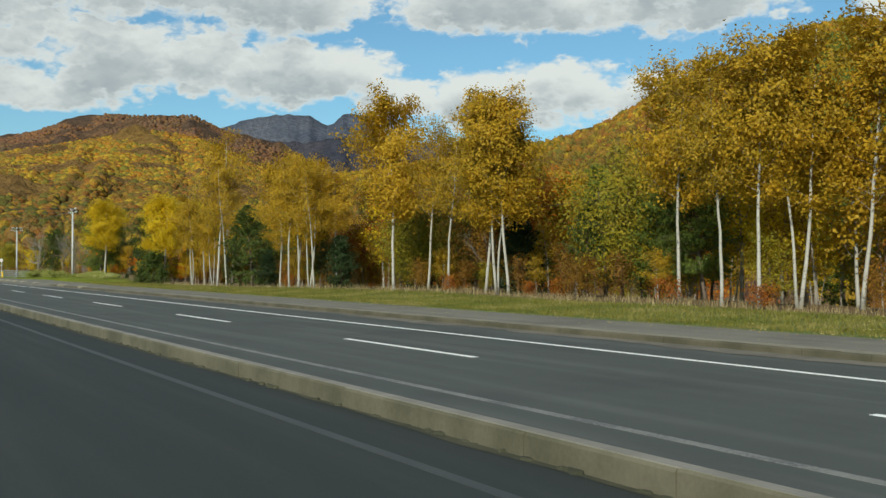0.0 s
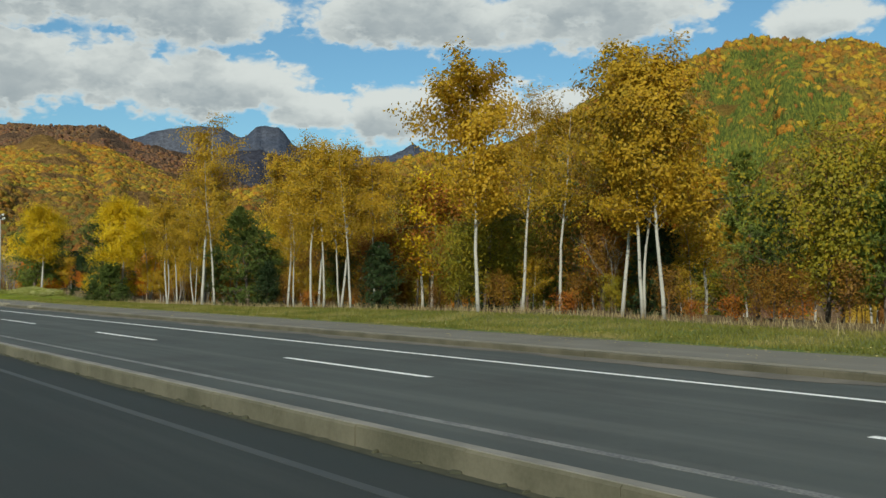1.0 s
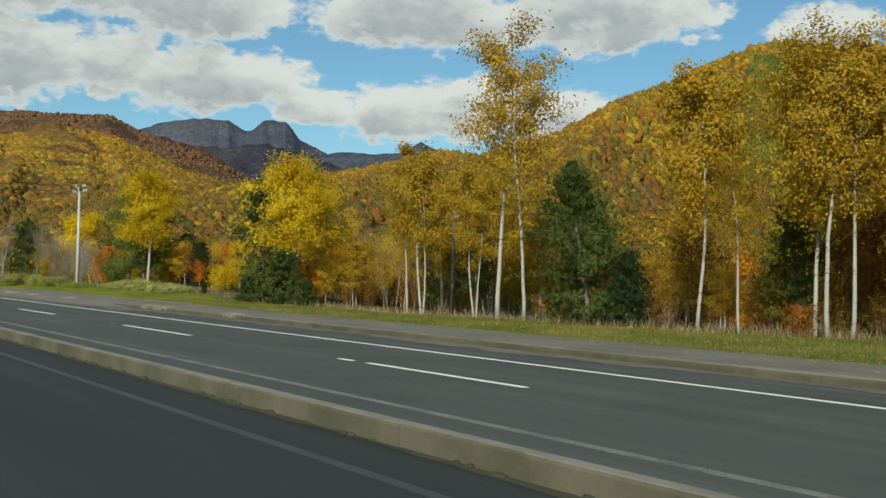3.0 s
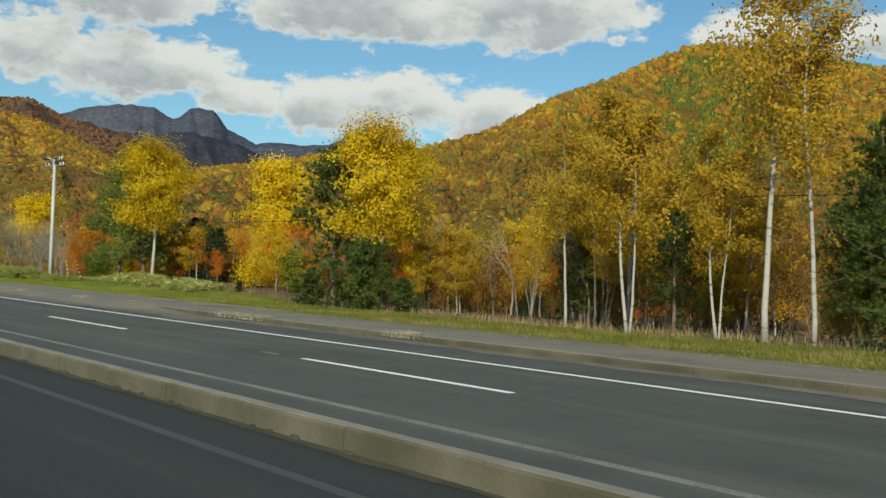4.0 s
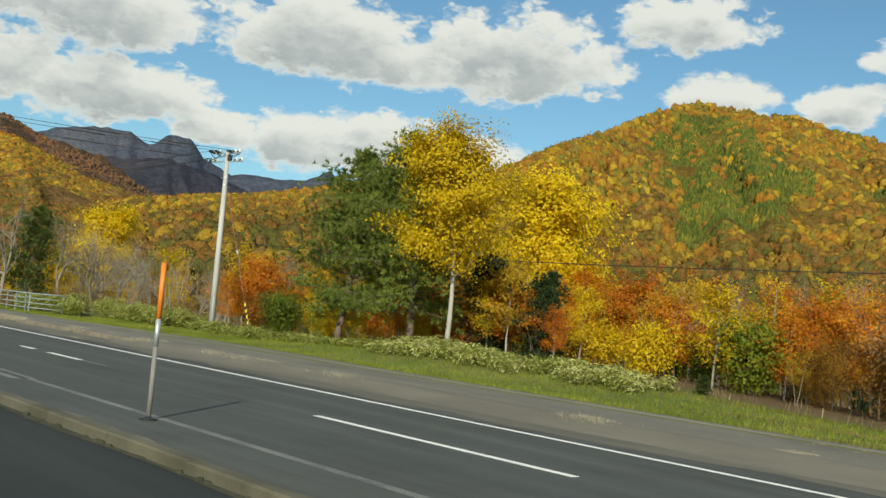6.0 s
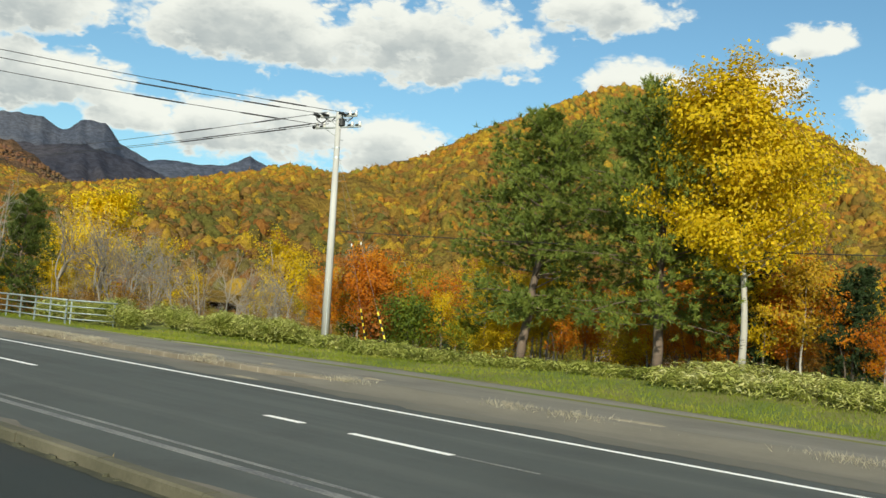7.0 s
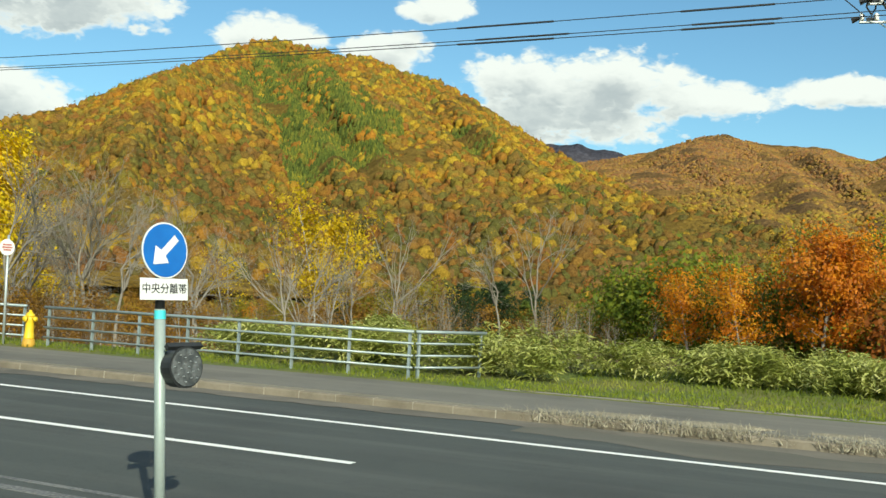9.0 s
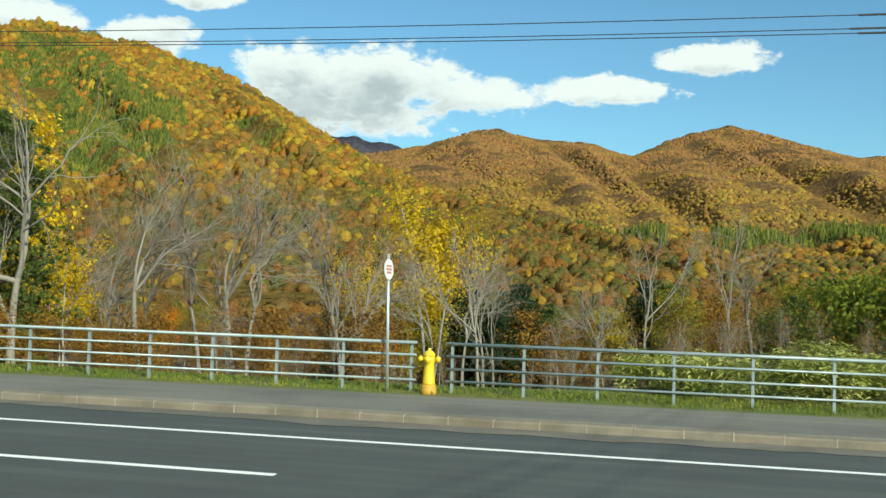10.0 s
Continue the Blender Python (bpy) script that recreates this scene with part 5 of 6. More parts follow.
for kind, x, y, t in (("pine_a", -137.8, 26.9, 10.2), ("pine_b", -131.8, 26.3, 10.0)):
    plant(kind, x, y, t - float(lie(x, y)), turn=35, wide=1.06, group="roadside trees")
plant("pine_d", -185.2, 28.2, 9.6, wide=0.9, group="roadside trees")
plant("birch_z", -184.0, 31.0, 5.4, group="roadside trees")
for x, y, t in ((-186.5, 31.0, 5.2), (-190.0, 33.5, 5.0), (-180.4, 30.0, 7.8), (-177.6, 31.5, 7.4), (-193.5, 36.0, 5.4), (-174.8, 35.0, 6.4), (-184.0, 34.5, 6.2)):
    plant("bare_b", x, y, t - float(lie(x, y)), wide=1.15, group="roadside trees")
plant("bare_a", -182.6, 26.0, 10.0, turn=20, wide=0.8, group="roadside trees")
# the wood behind them thickens with trees of all kinds
place = random.Random(8)
for k in range(120):
    x = -4 - 96 * place.random() ** 0.9
    y = 31.5 + 32 * place.random() ** 1.1
    plant(place.choice(("wood_olive", "wood_gold", "wood_gold", "wood_russet", "wood_yellow", "wood_yellow", "wood_orange", "wood_pine", "wood_gold")), x, y, place.uniform(5.0, 8.6) + 0.03 * (y - 30), z=float(lie(x, y)) - 0.1)
for k in range(115):
    x, y = place.uniform(-300, -92), 40 + 62 * place.random()
    if y < 52 and -205 < x < -140:
        continue
    kind = place.choice(("wood_yellow", "wood_gold", "wood_orange", "wood_russet", "wood_russet", "wood_olive", "slim_gold", "bare_b", "slim_russet"))
    if -205 < x < -140:
        kind = place.choice(("wood_russet", "wood_olive", "bare_b", "bare_b", "wood_russet", "brush"))
    plant(kind, x, y, place.uniform(4.5, 8.0) * (0.72 if -205 < x < -140 else 1.0))
for k in range(46):
    x, y = place.uniform(-290, -206), place.uniform(26, 44)
    plant(place.choice(("wood_yellow", "wood_olive", "wood_russet", "wood_pine", "wood_orange", "yew", "wood_gold")), x, y, place.uniform(4.0, 8.0))
for k in range(135):
    x, y = place.uniform(-150, -8), 28.6 + 7 * place.random() ** 1.3
    plant(place.choice(("gold_shrub", "slim_gold", "orange", "gold_shrub", "brush", "slim_orange", "wood_gold", "russet", "wood_yellow", "wood_orange") if x < -104 else ("brush", "brush", "twiggy", "slim_russet", "russet") if x < -92 else ("brush", "brush", "brush", "wood_gold", "wood_olive", "wood_russet")), x, y, place.uniform(1.4, 2.9))
for k in range(150):
    x, y = place.uniform(-212, -150), 21.4 + 17 * place.random() ** 0.9
    if x > -171:
        plant(place.choice(("twiggy", "twiggy", "bare_c")), x, y, place.uniform(1.1, 2.1))
    else:
        plant(place.choice(("brush", "brush", "twiggy", "twiggy", "brush", "bare_c")), x, y, place.uniform(1.5, 2.8) + max(0.0, y - 24) * 0.05)
for k in range(22):
    x, y = place.uniform(-205, -158), place.uniform(28, 42)
    plant(place.choice(("bare_b", "bare_c", "bare_b", "birch_thin")), x, y, place.uniform(4.0, 6.4))
# slim stems and brushwood between the roadside trees and the wood
for k in range(110):
    x, y = place.uniform(-150, -92), 28.5 + 13 * place.random()
    plant(place.choice(("wood_yellow", "wood_yellow", "slim_orange", "wood_gold", "wood_orange", "slim_gold", "wood_yellow", "orange", "bare_b", "birch_thin") if x < -106 else ("slim_gold", "slim_russet", "slim_gold", "bare_b", "wood_gold", "wood_russet", "slim_orange")), x, y, place.uniform(2.6, 4.2) + 0.12 * (y - 28))
for k in range(50):
    x, y = place.uniform(-92, -8), 29.5 + 6 * place.random()
    plant(place.choice(("slim_gold", "slim_russet", "wood_olive", "bare_c")), x, y, place.uniform(2.5, 4.6))
# a belt of dark trees added to stand for cloud shade across the valley floor
for k in range(80):
    x, y = place.uniform(-186, -112), place.uniform(58, 80)
    plant(place.choice(("wood_pine", "yew", "wood_russet", "yew", "wood_olive", "wood_russet")), x, y, place.uniform(5.0, 7.0))
for k in range(70):
    x, y = place.uniform(-250, -140), place.uniform(58, 108)
    plant(place.choice(("wood_russet", "wood_olive", "slim_russet", "bare_b", "brush", "wood_gold")), x, y, place.uniform(3.2, 5.6))
for k in range(80):
    x, y = place.uniform(-265, -186), place.uniform(42, 78)
    plant(place.choice(("brush", "brush", "wood_russet", "wood_olive", "slim_russet", "twiggy")), x, y, place.uniform(2.2, 4.2))


# ---- verge: grass, bamboo grass, fallen leaves ----
def blades(name, xs, ys, height, mat, label, category, seed, width=0.022, lift=0.0, lean=0.35):
    r = np.random.default_rng(seed)
    n = len(xs)
    base = np.column_stack([xs, ys, lie(xs, ys) + lift])
    a = r.uniform(0, 6.283, n)
    side = np.column_stack([np.cos(a), np.sin(a), np.zeros(n)]) * (width * r.uniform(0.6, 1.4, n))[:, None]
    h = height * r.uniform(0.45, 1.3, n)
    tip = base + np.column_stack([r.normal(size=n) * h * lean, r.normal(size=n) * h * lean, h])
    v = np.stack([base - side, base + side, tip], 1).reshape(-1, 3)
    ob = new(name, bulk(name, v, np.arange(3 * n).reshape(n, 3), mat))
    return tagged(ob, label, category, kind="stuff")


r = np.random.default_rng(12)
n = 170000
gx, gy = r.uniform(-230, -8, n), 18.65 + 6.6 * r.uniform(0, 1, n) ** 1.15
keep = ((gx > -153.5) | (gy < 20.6)) & (gy > path_edge(gx) - 0.08 + 0.12 * np.sin(gx * 5))
gx, gy = gx[keep], gy[keep]
# past this wavering limit the blades take the shade-dulled colours
dull = gx + 8 * np.sin(gy * 2.1) + r.normal(0, 4, len(gx)) > -108
blades("verge_grass", gx[~dull], gy[~dull], 0.085, M["grass"], "short green grass on the verge beside the footpath", "grass", 13, 0.013)
blades("verge_grass", gx[dull], gy[dull], 0.10, M["shaded_grass"], "short olive grass on the verge under the birches, dulled for cloud shade", "grass", 17, 0.016)
n = 11000
gx, gy = r.uniform(-230, -8, n), r.normal(26.4, 1.1, n)
keep = (gx > -104) | (r.uniform(0, 1, n) < 0.25)
gx, gy = gx[keep], gy[keep]
blades("tall_grass", gx, gy, 0.34, M["dry_grass"], "tall straw-coloured grass at the foot of the trees", "grass", 14, 0.012, lean=0.25)
n = 9000
spots = np.array([(x, 15.38) for x in (-150.6, -149.7, -148.9, -151.6, -146.2, -147.0, -139.5, -133.2, -128.0, -126.4, -121.0, -112.3, -98.0, -96.4, -88.0)])
which = r.integers(0, len(spots), n)
blades("kerb_tufts", spots[which, 0] + r.normal(0, 0.42, n), spots[which, 1] + r.normal(0, 0.10, n), 0.17, M["pale_tufts"], "dry pale grass tufts growing along the kerb joint", "grass", 15, 0.010, 0.12, 0.6)
n = 7000
mx = r.uniform(-150, 0, n)
blades("median_weeds", mx, np.full(n, 4.60) + np.abs(r.normal(0, 0.08, n)), 0.07, M["dry_grass"], "low dry weeds along the median kerb", "grass", 16, 0.010, 0.05, 0.6)


def bamboo(name, places, heights, label, seed):
    """Dwarf bamboo: broad pointed leaves in tiers on short canes."""
    r = np.random.default_rng(seed)
    per = 25
    base = np.repeat(places, per, 0)
    hh = np.repeat(heights, per)
    n = len(base)
    a = r.uniform(0, 6.283, n)
    d = np.column_stack([np.cos(a), np.sin(a), r.uniform(-0.55, 0.35, n)])
    d /= np.linalg.norm(d, axis=1)[:, None]
    side = np.column_stack([-np.sin(a), np.cos(a), r.normal(size=n) * 0.3]) * 0.024
    at = base + r.normal(size=(n, 3)) * (0.10, 0.10, 0.0)
    at[:, 2] += hh * (0.12 + 0.88 * r.uniform(0, 1, n) ** 0.65)
    ln = r.uniform(0.13, 0.26, n)[:, None]
    v = np.stack([at, at + d * ln * 0.4 + side, at + d * ln + (0, 0, -0.03), at + d * ln * 0.4 - side], 1).reshape(-1, 3)
    ob = new(name, bulk(name, v, np.arange(4 * n).reshape(n, 4), M["bamboo"]))
    return tagged(ob, label, "bamboo grass", kind="stuff")


def thicket(x0, x1, y0, y1, n, h, seed):
    r = np.random.default_rng(seed)
    x, y = r.uniform(x0, x1, n), r.uniform(y0, y1, n)
    rough = np.array([noise.noise((a * 0.55, b * 0.7, seed)) for a, b in zip(x, y)])
    ok = rough > -0.12
    x, y, rough = x[ok], y[ok], rough[ok]
    return np.column_stack([x, y, lie(x, y)]), h * (0.75 + 0.5 * np.clip(rough + 0.3, 0, 1)) * r.uniform(0.8, 1.15, len(x))


p, h = thicket(-163.8, -153.5, 20.5, 23.6, 1400, 0.84, 1)
bamboo("bamboo_grass", p, h, "dense dwarf bamboo with pale-edged leaves behind the fence", 21)
p, h = thicket(-150.0, -137.5, 22.8, 26.2, 560, 0.44, 2)
bamboo("bamboo_grass", p, h, "low dwarf bamboo thicket on the bank by the utility pole", 22)
p, h = thicket(-129.5, -117.0, 22.4, 25.2, 620, 0.48, 3)
bamboo("bamboo_grass", p, h, "dwarf bamboo patch at the foot of the birch", 23)
p, h = thicket(-153.5, -146.0, 22.1, 24.4, 760, 0.78, 5)
bamboo("bamboo_grass", p, h, "knee-high dwarf bamboo beyond the end of the fence", 25)
p, h = thicket(-138.5, -129.5, 23.2, 26.2, 360, 0.26, 4)
bamboo("bamboo_grass", p, h, "sparse low dwarf bamboo under the pines", 24)

n = 5200
lx = r.uniform(-110, -6, n)
ly = np.where(r.uniform(0, 1, n) < 0.6, r.normal(18.7, 0.5, n), r.uniform(15.6, 25.0, n))
pts = np.column_stack([lx, ly, np.where(ly < 18.75, 0.20, lie(lx, ly) + 0.10) + 0.012])
v, f = cards(pts, 0.055, 31)
v[:, 2] = np.repeat(pts[:, 2], 4) + (v[:, 2] - np.repeat(pts[:, 2], 4)) * 0.25
tagged(new("fallen_leaves", bulk("fallen_leaves", v, f, M["litter"])), "pale fallen leaves scattered over footpath and verge", "leaves", kind="stuff")


# ---- utility poles and wires ----
def sagging(s, a, b, sag, radius, n=14):
    a, b = Vector(a), Vector(b)
    s.tube([a.lerp(b, i / n) + Vector((0, 0, -4 * sag * (i / n) * (1 - i / n))) for i in range(n + 1)], [radius] * (n + 1), 5, False)


PLUMB = radians(-2.2)  # the road climbs: what hangs plumb leans a little against it


def utility_pole(x, y, height, arm_turn):
    ob = thing("utility_pole", x, y, float(lie(x, y)) - 0.1, "tall pale concrete utility pole with crossarms and insulators", "utility pole", "utility poles")
    h = height
    part("shaft", Shape().tube([(0, 0, 0), (-0.02, 0, h * 0.5), (-0.05, 0, h)], [0.17, 0.14, 0.105], 16), M["concrete"], ob, smooth=True)
    for z in (2.6, h - 1.9, h - 1.5):
        part("band", Shape().tube([(-0.02 * z / h * 2, 0, z), (-0.02 * z / h * 2, 0, z + 0.07)], [0.168 - 0.006 * z] * 2, 14), M["galvanised"], ob)
    for k in range(6):
        part("step_bolt", Shape().tube([(-0.03, 0.1 * (-1) ** k, h - 1.1 - 0.42 * k), (-0.03, 0.27 * (-1) ** k, h - 1.1 - 0.42 * k)], [0.012, 0.012], 6), M["galvanised"], ob)
    c, s = math.cos(radians(arm_turn)), math.sin(radians(arm_turn))
    for z, reach in ((h - 0.18, 0.85), (h - 0.62, 1.05)):
        arm = part("crossarm", Shape().tube([(-0.05 - c * reach, -s * reach, z), (-0.05 + c * reach, s * reach, z)], [0.036, 0.036], 6), M["sign_back"], ob)
        part("brace", Shape().tube([(-0.05 - c * reach * 0.6, -s * reach * 0.6, z), (-0.05, 0, z - 0.42)], [0.016, 0.016], 5), M["galvanised"], arm)
        for u in (-0.95, -0.62, 0.62, 0.95):
            px, py = -0.05 + c * reach * u, s * reach * u
            part("insulator", Shape().lathe([(0.03, 0), (0.075, 0.03), (0.04, 0.06), (0.07, 0.09), (0.04, 0.12), (0.06, 0.15), (0.02, 0.19)], (px, py, z + 0.03), 10), M["porcelain"], arm, smooth=True)
            part("clamp", Shape().tube([(px - 0.22, py, z + 0.06), (px - 0.02, py - 0.02, z + 0.10)], [0.075, 0.03], 7), M["black"], arm)
    for u, drop in ((-0.9, 0.34), (-0.45, 0.26), (0.5, 0.30)):
        ax, ay = -0.05 + c * 0.85 * u, s * 0.85 * u
        loop = [(ax - 0.05, ay - 0.3, h - 0.06), (ax - 0.1, ay - 0.2, h - 0.06 - drop * 0.7), (ax, ay, h - 0.1 - drop), (ax + 0.08, ay + 0.15, h - 0.06 - drop * 0.6), (ax + 0.1, ay + 0.25, h - 0.06)]
        part("jumper_cable", Shape().tube(loop, [0.022] * 5, 6), M["wire"], ob)
        part("strain_insulator", Shape().tube([(ax, ay - 0.12, h - 0.14), (ax - 0.03, ay - 0.42, h - 0.12)], [0.05, 0.065], 8), M["black"], ob)
    part("transformer_switch", Shape().lathe([(0.05, 0), (0.13, 0.03), (0.13, 0.28), (0.05, 0.33)], (0.12, 0.05, h - 0.58), 10), M["black"], ob)
    part("service_pipe", Shape().tube([(0.15, -0.1, 0.1), (0.13, -0.09, 2.6)], [0.02, 0.02], 6), M["galvanised"], ob)
    ob.rotation_euler.y = PLUMB
    return ob


POLE = (-146.4, 25.1)
utility_pole(*POLE, 9.45, 20)
utility_pole(-204.0, 25.6, 10.0, 90)
utility_pole(-154.0, -13.0, 10.2, 20)
top = Vector((-146.85, 25.15, 9.55))
for label_, lines_ in (("three black power lines running along the road", [((0, 0.7, 0.1), (-204.0, 26.3, 10.5), 0.35), ((0, -0.6, 0.1), (-204.0, 24.9, 10.5), 0.35), ((0, -0.5, -0.35), (-204.0, 24.9, 10.1), 0.35)]),
                       ("black power lines crossing over the road", [((-0.7, -0.3, 0.15), (-154.9, -12.8, 10.2), 0.5), ((0.5, 0.1, 0.15), (-153.0, -13.2, 10.2), 0.5), ((-0.8, -0.3, -0.30), (-154.9, -12.8, 9.8), 0.5)])):
    wires = thing("power_lines", *top, label_, "power line")
    for a, b, sag in lines_:
        w = Shape()
        sagging(w, a, Vector(b) - top, sag, 0.013)
        wire = part("wire", w, M["wire"], wires)
        for u0, u1 in ((0.05, 0.09), (0.15, 0.20)):
            q = [Vector(a).lerp(Vector(b) - top, u) + Vector((0, 0, -4 * sag * u * (1 - u))) for u in (u0, u1)]
            part("spacer", Shape().tube(q, [0.028, 0.028], 6), M["wire"], wire)

old = thing("telephone_pole", -91.9, 28.8, float(lie(-91.9, 28.8)) - 0.1, "thin dark grey telephone pole among the trees", "utility pole")
part("shaft", Shape().tube([(0, 0, 0), (0, 0, 5.3)], [0.10, 0.075], 12), M["old_pole"], old, smooth=True)
part("bracket", Shape().box(-0.35, 0.35, -0.03, 0.03, 4.95, 5.03), M["galvanised"], old)
part("cable", (lambda s: (sagging(s, (0, 0, 5.0), (62, 2.6, 5.4), 0.45, 0.016), s)[1])(Shape()), M["wire"], old)
part("cable", (lambda s: (sagging(s, (0, 0, 5.0), (-54.4, -3.7, 4.9), 0.55, 0.016), s)[1])(Shape()), M["wire"], old)

for x, y in ((-142.8, 25.3), (-146.75, 27.6)):
    z = float(lie(x, y))
    guy = thing("guy_wire", x, y, z - 0.05, "steel guy wire with a yellow and black striped guard", "guy wire", "guy wires of the pole")
    tip = Vector((-146.7 - x, 25.1 - y, 8.2 - z))
    part("stay", Shape().tube([(0, 0, 0), tip], [0.005, 0.005], 5), M["old_pole"], guy)
    for k in range(10):
        a, b = tip * (0.02 + 0.018 * k), tip * (0.02 + 0.018 * (k + 1))
        part("guard_band", Shape().tube([a, b], [0.034, 0.034], 8), M["guard_yellow"] if k % 2 else M["black"], guy)
    part("insulator", Shape().lathe([(0.012, 0), (0.032, 0.04), (0.032, 0.10), (0.012, 0.14)], tip * 0.52, 8), M["porcelain"], guy)


# ---- fence ----
FENCE_Y, FENCE_Z = 19.08, 0.26


def fence(x, y, bays, bay, turn, label):
    """Posts and four rails, from the first post on along its own x."""
    ob = thing("fence", x, y, FENCE_Z, label, "fence", "footpath fence", turn=turn)
    post = Shape().box(-0.028, 0.028, -0.03, 0.03, -0.15, 1.0, 0.008).mesh("post", M["fence_steel"])
    cap = Shape().box(-0.036, 0.036, -0.038, 0.038, 1.0, 1.035, 0.012).mesh("post_cap", M["fence_steel"])
    for k in range(bays + 1):
        q = part("post", post, None, ob)
        q.location.x = k * bay
        part("post_cap", cap, None, q)
    for z, t in ((1.0, 0.036), (0.74, 0.026), (0.47, 0.026), (0.21, 0.026)):
        part("rail", Shape().tube([(-0.12, -0.05, z), (bays * bay + 0.12, -0.05, z)], [t, t], 10), M["fence_steel"], ob, smooth=True)
    return ob


fence(-167.17, FENCE_Y, 7, 1.531, 0, "grey-green steel pipe fence with four rails by the footpath")
fence(-156.30, FENCE_Y + 0.15, 1, 1.75, 62, "short return of the pipe fence, turned off the footpath")
fence(-168.06 - 1.531 * 30, FENCE_Y, 30, 1.531, 0, "long grey-green steel pipe fence with four rails")


# ---- hydrant ----
def hydrant(x, y, z):
    ob = thing("fire_hydrant", x, y, z, "yellow cast-iron fire hydrant on the footpath", "fire hydrant")
    part("foot", Shape().lathe([(0.17, -0.05), (0.17, 0.10), (0.155, 0.16), (0.15, 0.20)], sides=20), M["ochre_paint"], ob, smooth=True)
    part("barrel", Shape().lathe([(0.145, 0.20), (0.135, 0.24), (0.118, 0.40), (0.108, 0.62), (0.12, 0.66), (0.13, 0.72), (0.118, 0.78), (0.10, 0.80)], sides=20), M["yellow_paint"], ob, smooth=True)
    part("bonnet", Shape().lathe([(0.125, 0.79), (0.125, 0.82), (0.10, 0.87), (0.06, 0.905), (0.05, 0.91)], sides=20), M["yellow_paint"], ob, smooth=True)
    part("operating_nut", Shape().lathe([(0.04, 0.90), (0.04, 0.955), (0.032, 0.965)], sides=5), M["yellow_paint"], ob)
    for s in (-1, 1):
        arm = part("outlet", Shape().tube([(s * 0.08, 0, 0.73), (s * 0.16, 0, 0.73), (s * 0.165, 0, 0.73), (s * 0.225, 0, 0.73)], [0.05, 0.05, 0.068, 0.064], 14), M["yellow_paint"], ob, smooth=True)
        part("outlet_nut", Shape().tube([(s * 0.225, 0, 0.73), (s * 0.25, 0, 0.73)], [0.022, 0.022], 5), M["yellow_paint"], arm)
    front = part("outlet", Shape().tube([(0, -0.08, 0.73), (0, -0.16, 0.73), (0, -0.165, 0.73), (0, -0.20, 0.73)], [0.06, 0.06, 0.078, 0.074], 14), M["yellow_paint"], ob, smooth=True)
    part("outlet_nut", Shape().tube([(0, -0.20, 0.73), (0, -0.225, 0.73)], [0.024, 0.024], 5), M["yellow_paint"], front)


hydrant(-167.62, 18.86, 0.20)


# ---- signs ----
def disc(s, centre, radius, thick, normal, sides=40):
    c, n = Vector(centre), Vector(normal).normalized()
    return s.tube([c - n * thick / 2, c + n * thick / 2], [radius, radius], sides)


def flat(s, corners, centre, normal, off, thick=0.002):
    """A thin plate of a flat outline (across, up) on a board that faces normal."""
    n = Vector(normal).normalized()
    side = Vector((0, 0, 1)).cross(n)
    c = Vector(centre) + n * off
    v = [c + side * a + Vector((0, 0, b)) for a, b in corners]
    k = len(v)
    return s.take([p - n * thick for p in v] + v, [tuple(range(k))[::-1], tuple(range(k, 2 * k))] + [(i, (i + 1) % k, k + (i + 1) % k, k + i) for i in range(k)])


def bus_stop(x, y, z):
    ob = thing("stop_sign_post", x, y, z, "slim pale pole with a small round white sign", "sign post")
    part("pole", Shape().tube([(0, 0, -0.1), (0.05, 0, 2.95)], [0.035, 0.032], 12), M["galvanised"], ob, smooth=True)
    board = part("board", disc(Shape(), (0.07, -0.06, 2.62), 0.22, 0.012, (1, -0.17, 0), 32), M["sign_white"], ob)
    for k, (w, up) in enumerate(((0.13, 0.07), (0.15, 0.0), (0.11, -0.07))):
        part("text_bar", flat(Shape(), [(-w, up - 0.022), (w, up - 0.022), (w, up + 0.022), (-w, up + 0.022)], (0.07, -0.06, 2.62), (1, -0.17, 0), 0.011), M["sign_red"], board)
    ob.rotation_euler.y = PLUMB
    part("clip", Shape().tube([(0.04, 0, 2.62), (0.07, -0.05, 2.62)], [0.014, 0.014], 6), M["galvanised"], ob)


bus_stop(-168.52, 18.84, 0.18)


def stroke_text(parent, text, size, place, mat):
    cu = bpy.data.curves.new("lettering", "FONT")
    cu.body, cu.size, cu.extrude, cu.align_x, cu.align_y = text, size, 0.0012, "CENTER", "CENTER"
    tmp = new("lettering", cu)
    me = bpy.data.meshes.new_from_object(tmp.evaluated_get(bpy.context.evaluated_depsgraph_get()))
    bpy.data.objects.remove(tmp)
    me.materials.clear()
    me.materials.append(mat)
    ob = new("lettering", me)
    ob.parent = parent
    ob.matrix_basis = place
    return ob


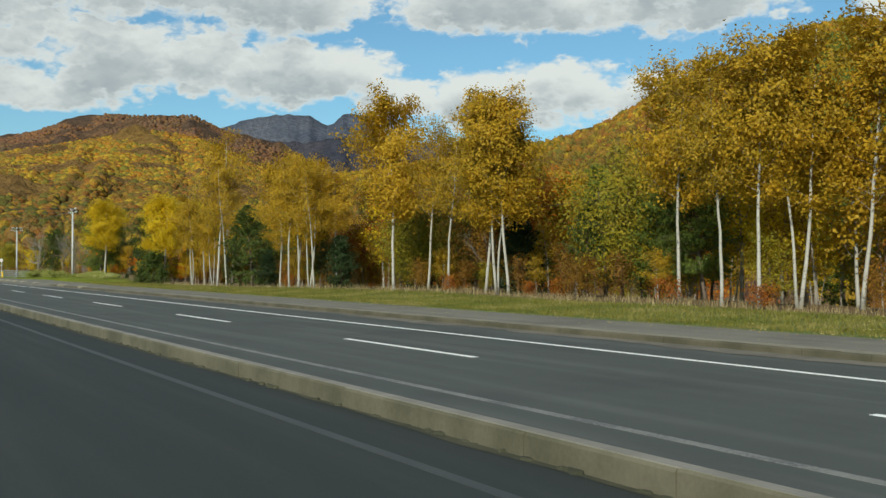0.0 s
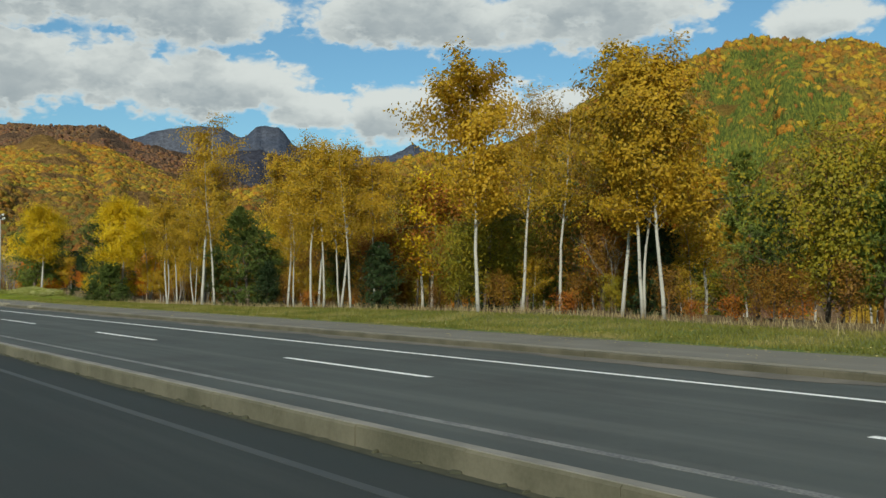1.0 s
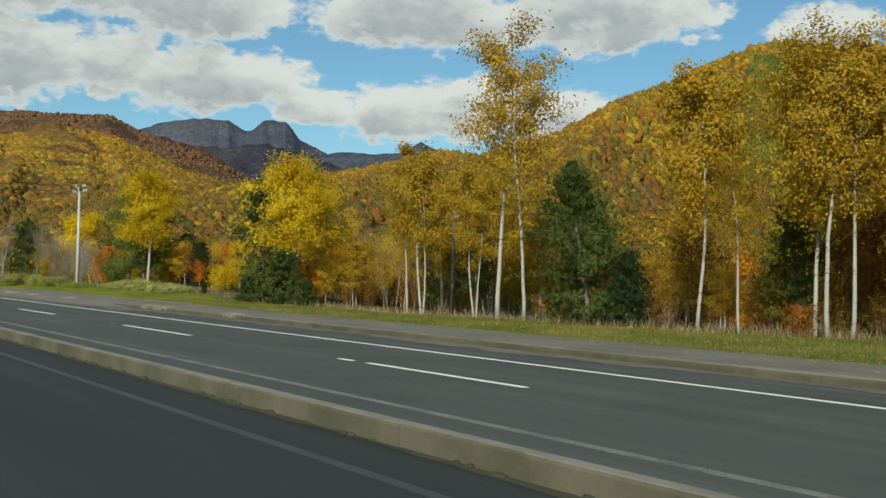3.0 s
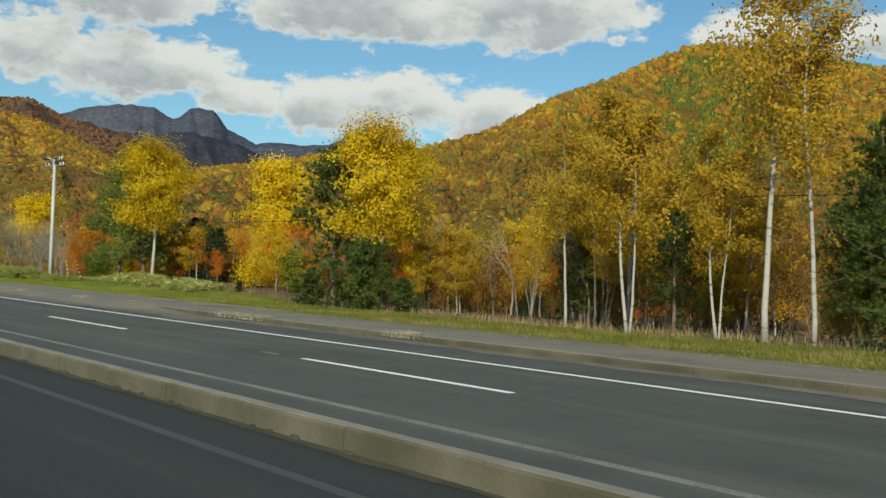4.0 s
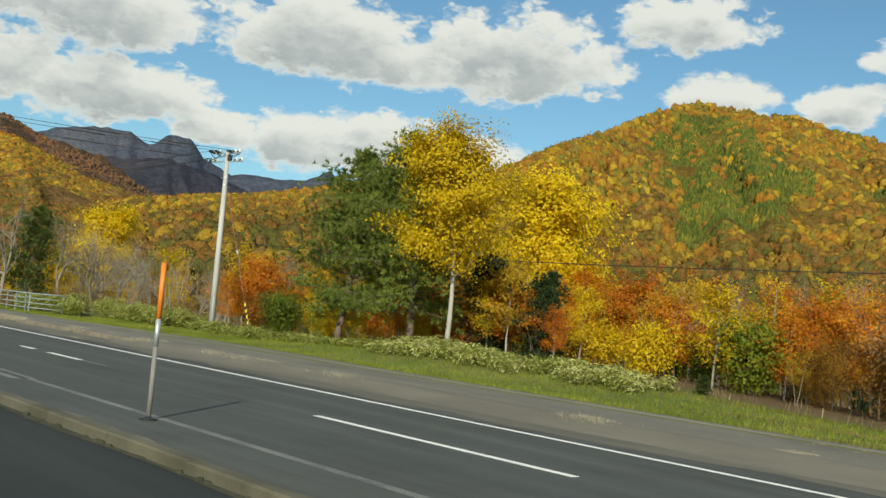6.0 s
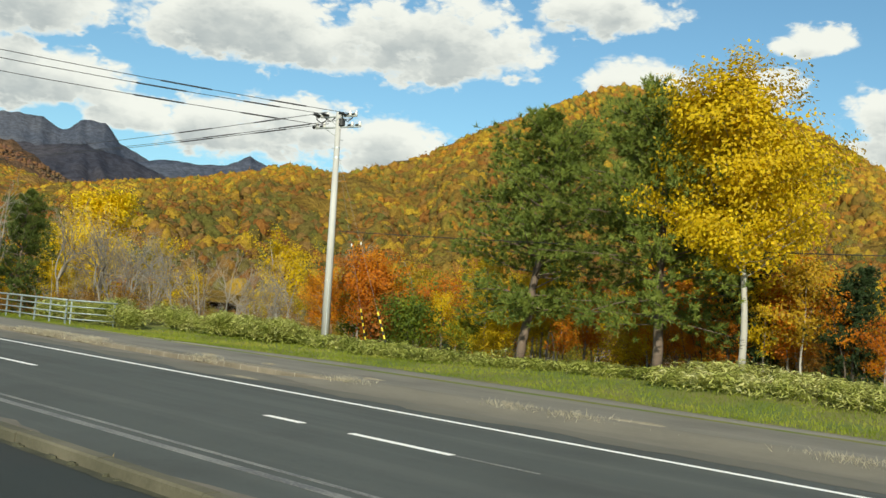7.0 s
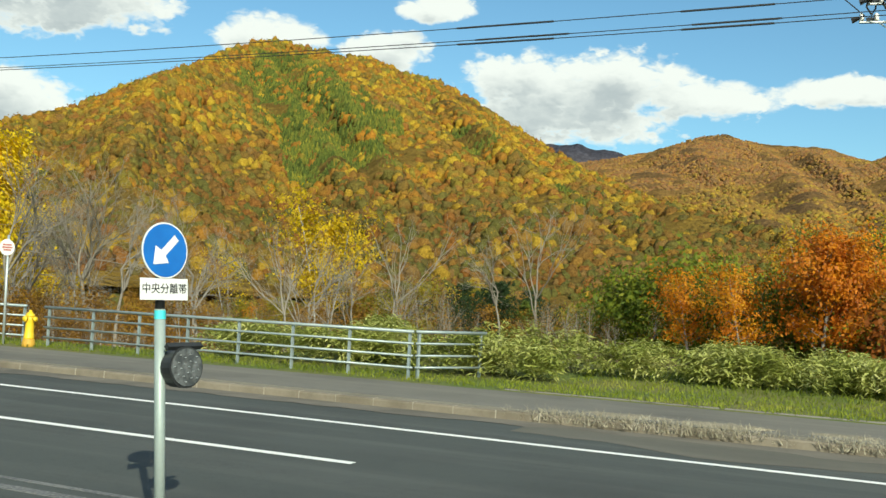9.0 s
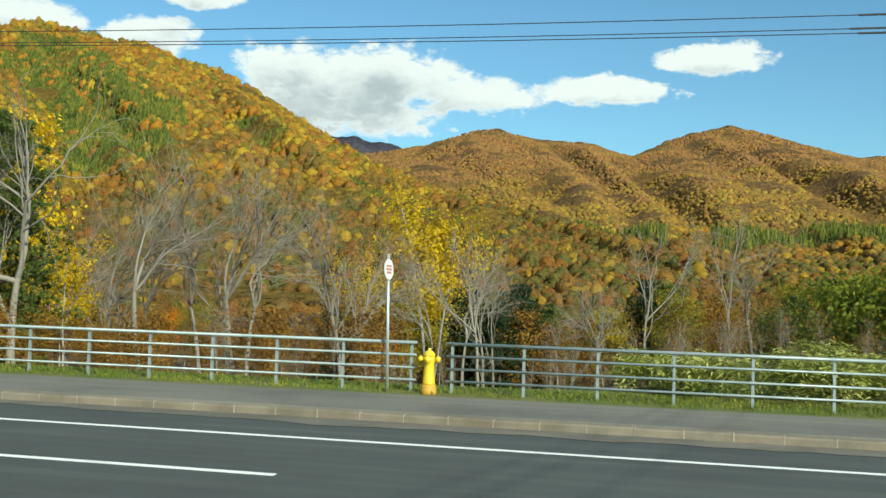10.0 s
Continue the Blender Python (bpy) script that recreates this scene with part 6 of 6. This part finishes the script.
def median_sign(x, y, face, label):
    """An arrow sign with its plate and round warning lamp; face: the way its board looks, along the road."""
    ob = thing("median_sign", x, y, -0.02, label, "traffic sign", "median signs")
    # double the plumb lean, set to fit the slant in the camera's view
    ob.rotation_euler.y = 2 * PLUMB
    back = face < 0
    n = Vector((face, -0.1 if back else -0.2, 0)).normalized()
    side = Vector((0, 0, 1)).cross(n)
    band, disc_z, plate_z = (1.66, 2.18, 1.885) if back else (1.78, 2.32, 2.015)
    part("pole", Shape().tube([(0, 0, 0), (0, 0, band + 0.08)], [0.043, 0.043], 16), M["sign_pole"], ob, smooth=True)
    # the front sign's neck is black: the plate's shade put into its colour
    part("neck", Shape().tube([(0, 0, band + 0.08), (0, 0, disc_z + 0.16)], [0.038, 0.038], 12), M["sign_pole" if back else "black"], ob, smooth=True)
    part("cyan_band", Shape().tube([(0, 0, band), (0, 0, band + 0.07)], [0.0455, 0.0455], 16), M["cyan_band"], ob)
    if back:
        part("orange_band", Shape().tube([(0, 0, 1.215), (0, 0, 1.265)], [0.0455, 0.0455], 16), M["orange_band"], ob)
    c = Vector((0, 0, disc_z)) + n * 0.055
    board = part("round_board", disc(Shape(), c, 0.222, 0.006, n), M["sign_back"], ob)
    part("rim", disc(Shape(), c + n * 0.005, 0.222, 0.004, n), M["sign_white"], board)
    part("blue_face", disc(Shape(), c + n * 0.009, 0.210, 0.004, n), M["sign_blue"], board)
    d = Vector((-0.72, -0.69)).normalized()
    e = Vector((-d.y, d.x))
    arrow = [d * 0.165, d * 0.045 + e * 0.092, d * 0.030 + e * 0.030, d * -0.150 + e * 0.030, d * -0.150 - e * 0.030, d * 0.030 - e * 0.030, d * 0.045 - e * 0.092]
    part("arrow", flat(Shape(), [tuple(q) for q in arrow][::-1], c, n, 0.014), M["sign_white"], board)
    q = Vector((0, 0, plate_z)) + n * 0.055
    plate = part("plate", flat(Shape(), [(-0.23, -0.085), (0.23, -0.085), (0.23, 0.085), (-0.23, 0.085)], q, n, 0.0, 0.006), M["sign_back" if back else "sign_white"], ob)
    spin = Matrix((side, Vector((0, 0, 1)), n)).transposed().to_4x4()
    stroke_text(plate, "\u4e2d\u592e\u5206\u96e2\u5e2f", 0.088, Matrix.Translation(q + n * 0.004) @ spin, M["black"])
    for z in (disc_z + 0.10, disc_z - 0.12, plate_z):
        part("bracket", Shape().tube([Vector((0, 0, z)) - side * 0.09 + n * 0.03, Vector((0, 0, z)) + side * 0.09 + n * 0.03], [0.016, 0.016], 6), M["galvanised"], ob)
    l = Vector((0, 0, 1.40)) + side * 0.13 + n * 0.10
    lamp = part("warning_lamp", Shape().tube([l - n * 0.10, l - n * 0.08, l + n * 0.06], [0.10, 0.155, 0.165], 24), M["black"], ob)
    part("hood", Shape().tube([l + Vector((0, 0, 0.165)) - side * 0.17 + n * 0.03, l + Vector((0, 0, 0.165)) + side * 0.17 + n * 0.03], [0.03, 0.03], 4), M["black"], lamp)
    lens = part("lens", disc(Shape(), l + n * 0.066, 0.148, 0.012, n, 28), M["lamp_glass"], lamp)
    for k in range(19):
        a, rad = k * 2.39996, 0.030 * math.sqrt(k + 0.3)
        part("lens_bead", Shape().lathe([(0.008, 0), (0.011, 0.003), (0.004, 0.008)], tuple(l + n * 0.074 + side * rad * math.cos(a) + Vector((0, 0, rad * math.sin(a)))), 6), M["sign_back"], lens)
    part("lamp_arm", Shape().tube([(0, 0, 1.33), l - n * 0.06 - Vector((0, 0, 0.05))], [0.018, 0.018], 6), M["galvanised"], ob)



median_sign(-142.58, 5.0, -1.0, "grey back of a round road sign with black warning lamp")
median_sign(-151.42, 5.0, 1.0, "round blue arrow sign with white plate and black warning lamp")

marker = thing("delineator_post", -112.3, 5.92, 0.0, "slim snow marker post, orange above and dark grey below", "marker post")
part("lower_tube", Shape().tube([(0, 0, -0.02), (0, 0, 1.05)], [0.036, 0.036], 12), M["old_pole"], marker, smooth=True)
part("pale_band", Shape().tube([(0, 0, 1.05), (0, 0, 1.45)], [0.037, 0.037], 12), M["galvanised"], marker, smooth=True)
part("upper_tube", Shape().tube([(0, 0, 1.45), (0, 0, 2.27)], [0.038, 0.036], 12), M["orange_band"], marker, smooth=True)
part("base_plate", Shape().lathe([(0.13, 0.0), (0.13, 0.02), (0.05, 0.05)], (0, 0, 0), 14), M["black"], marker)
marker.rotation_euler.y = PLUMB
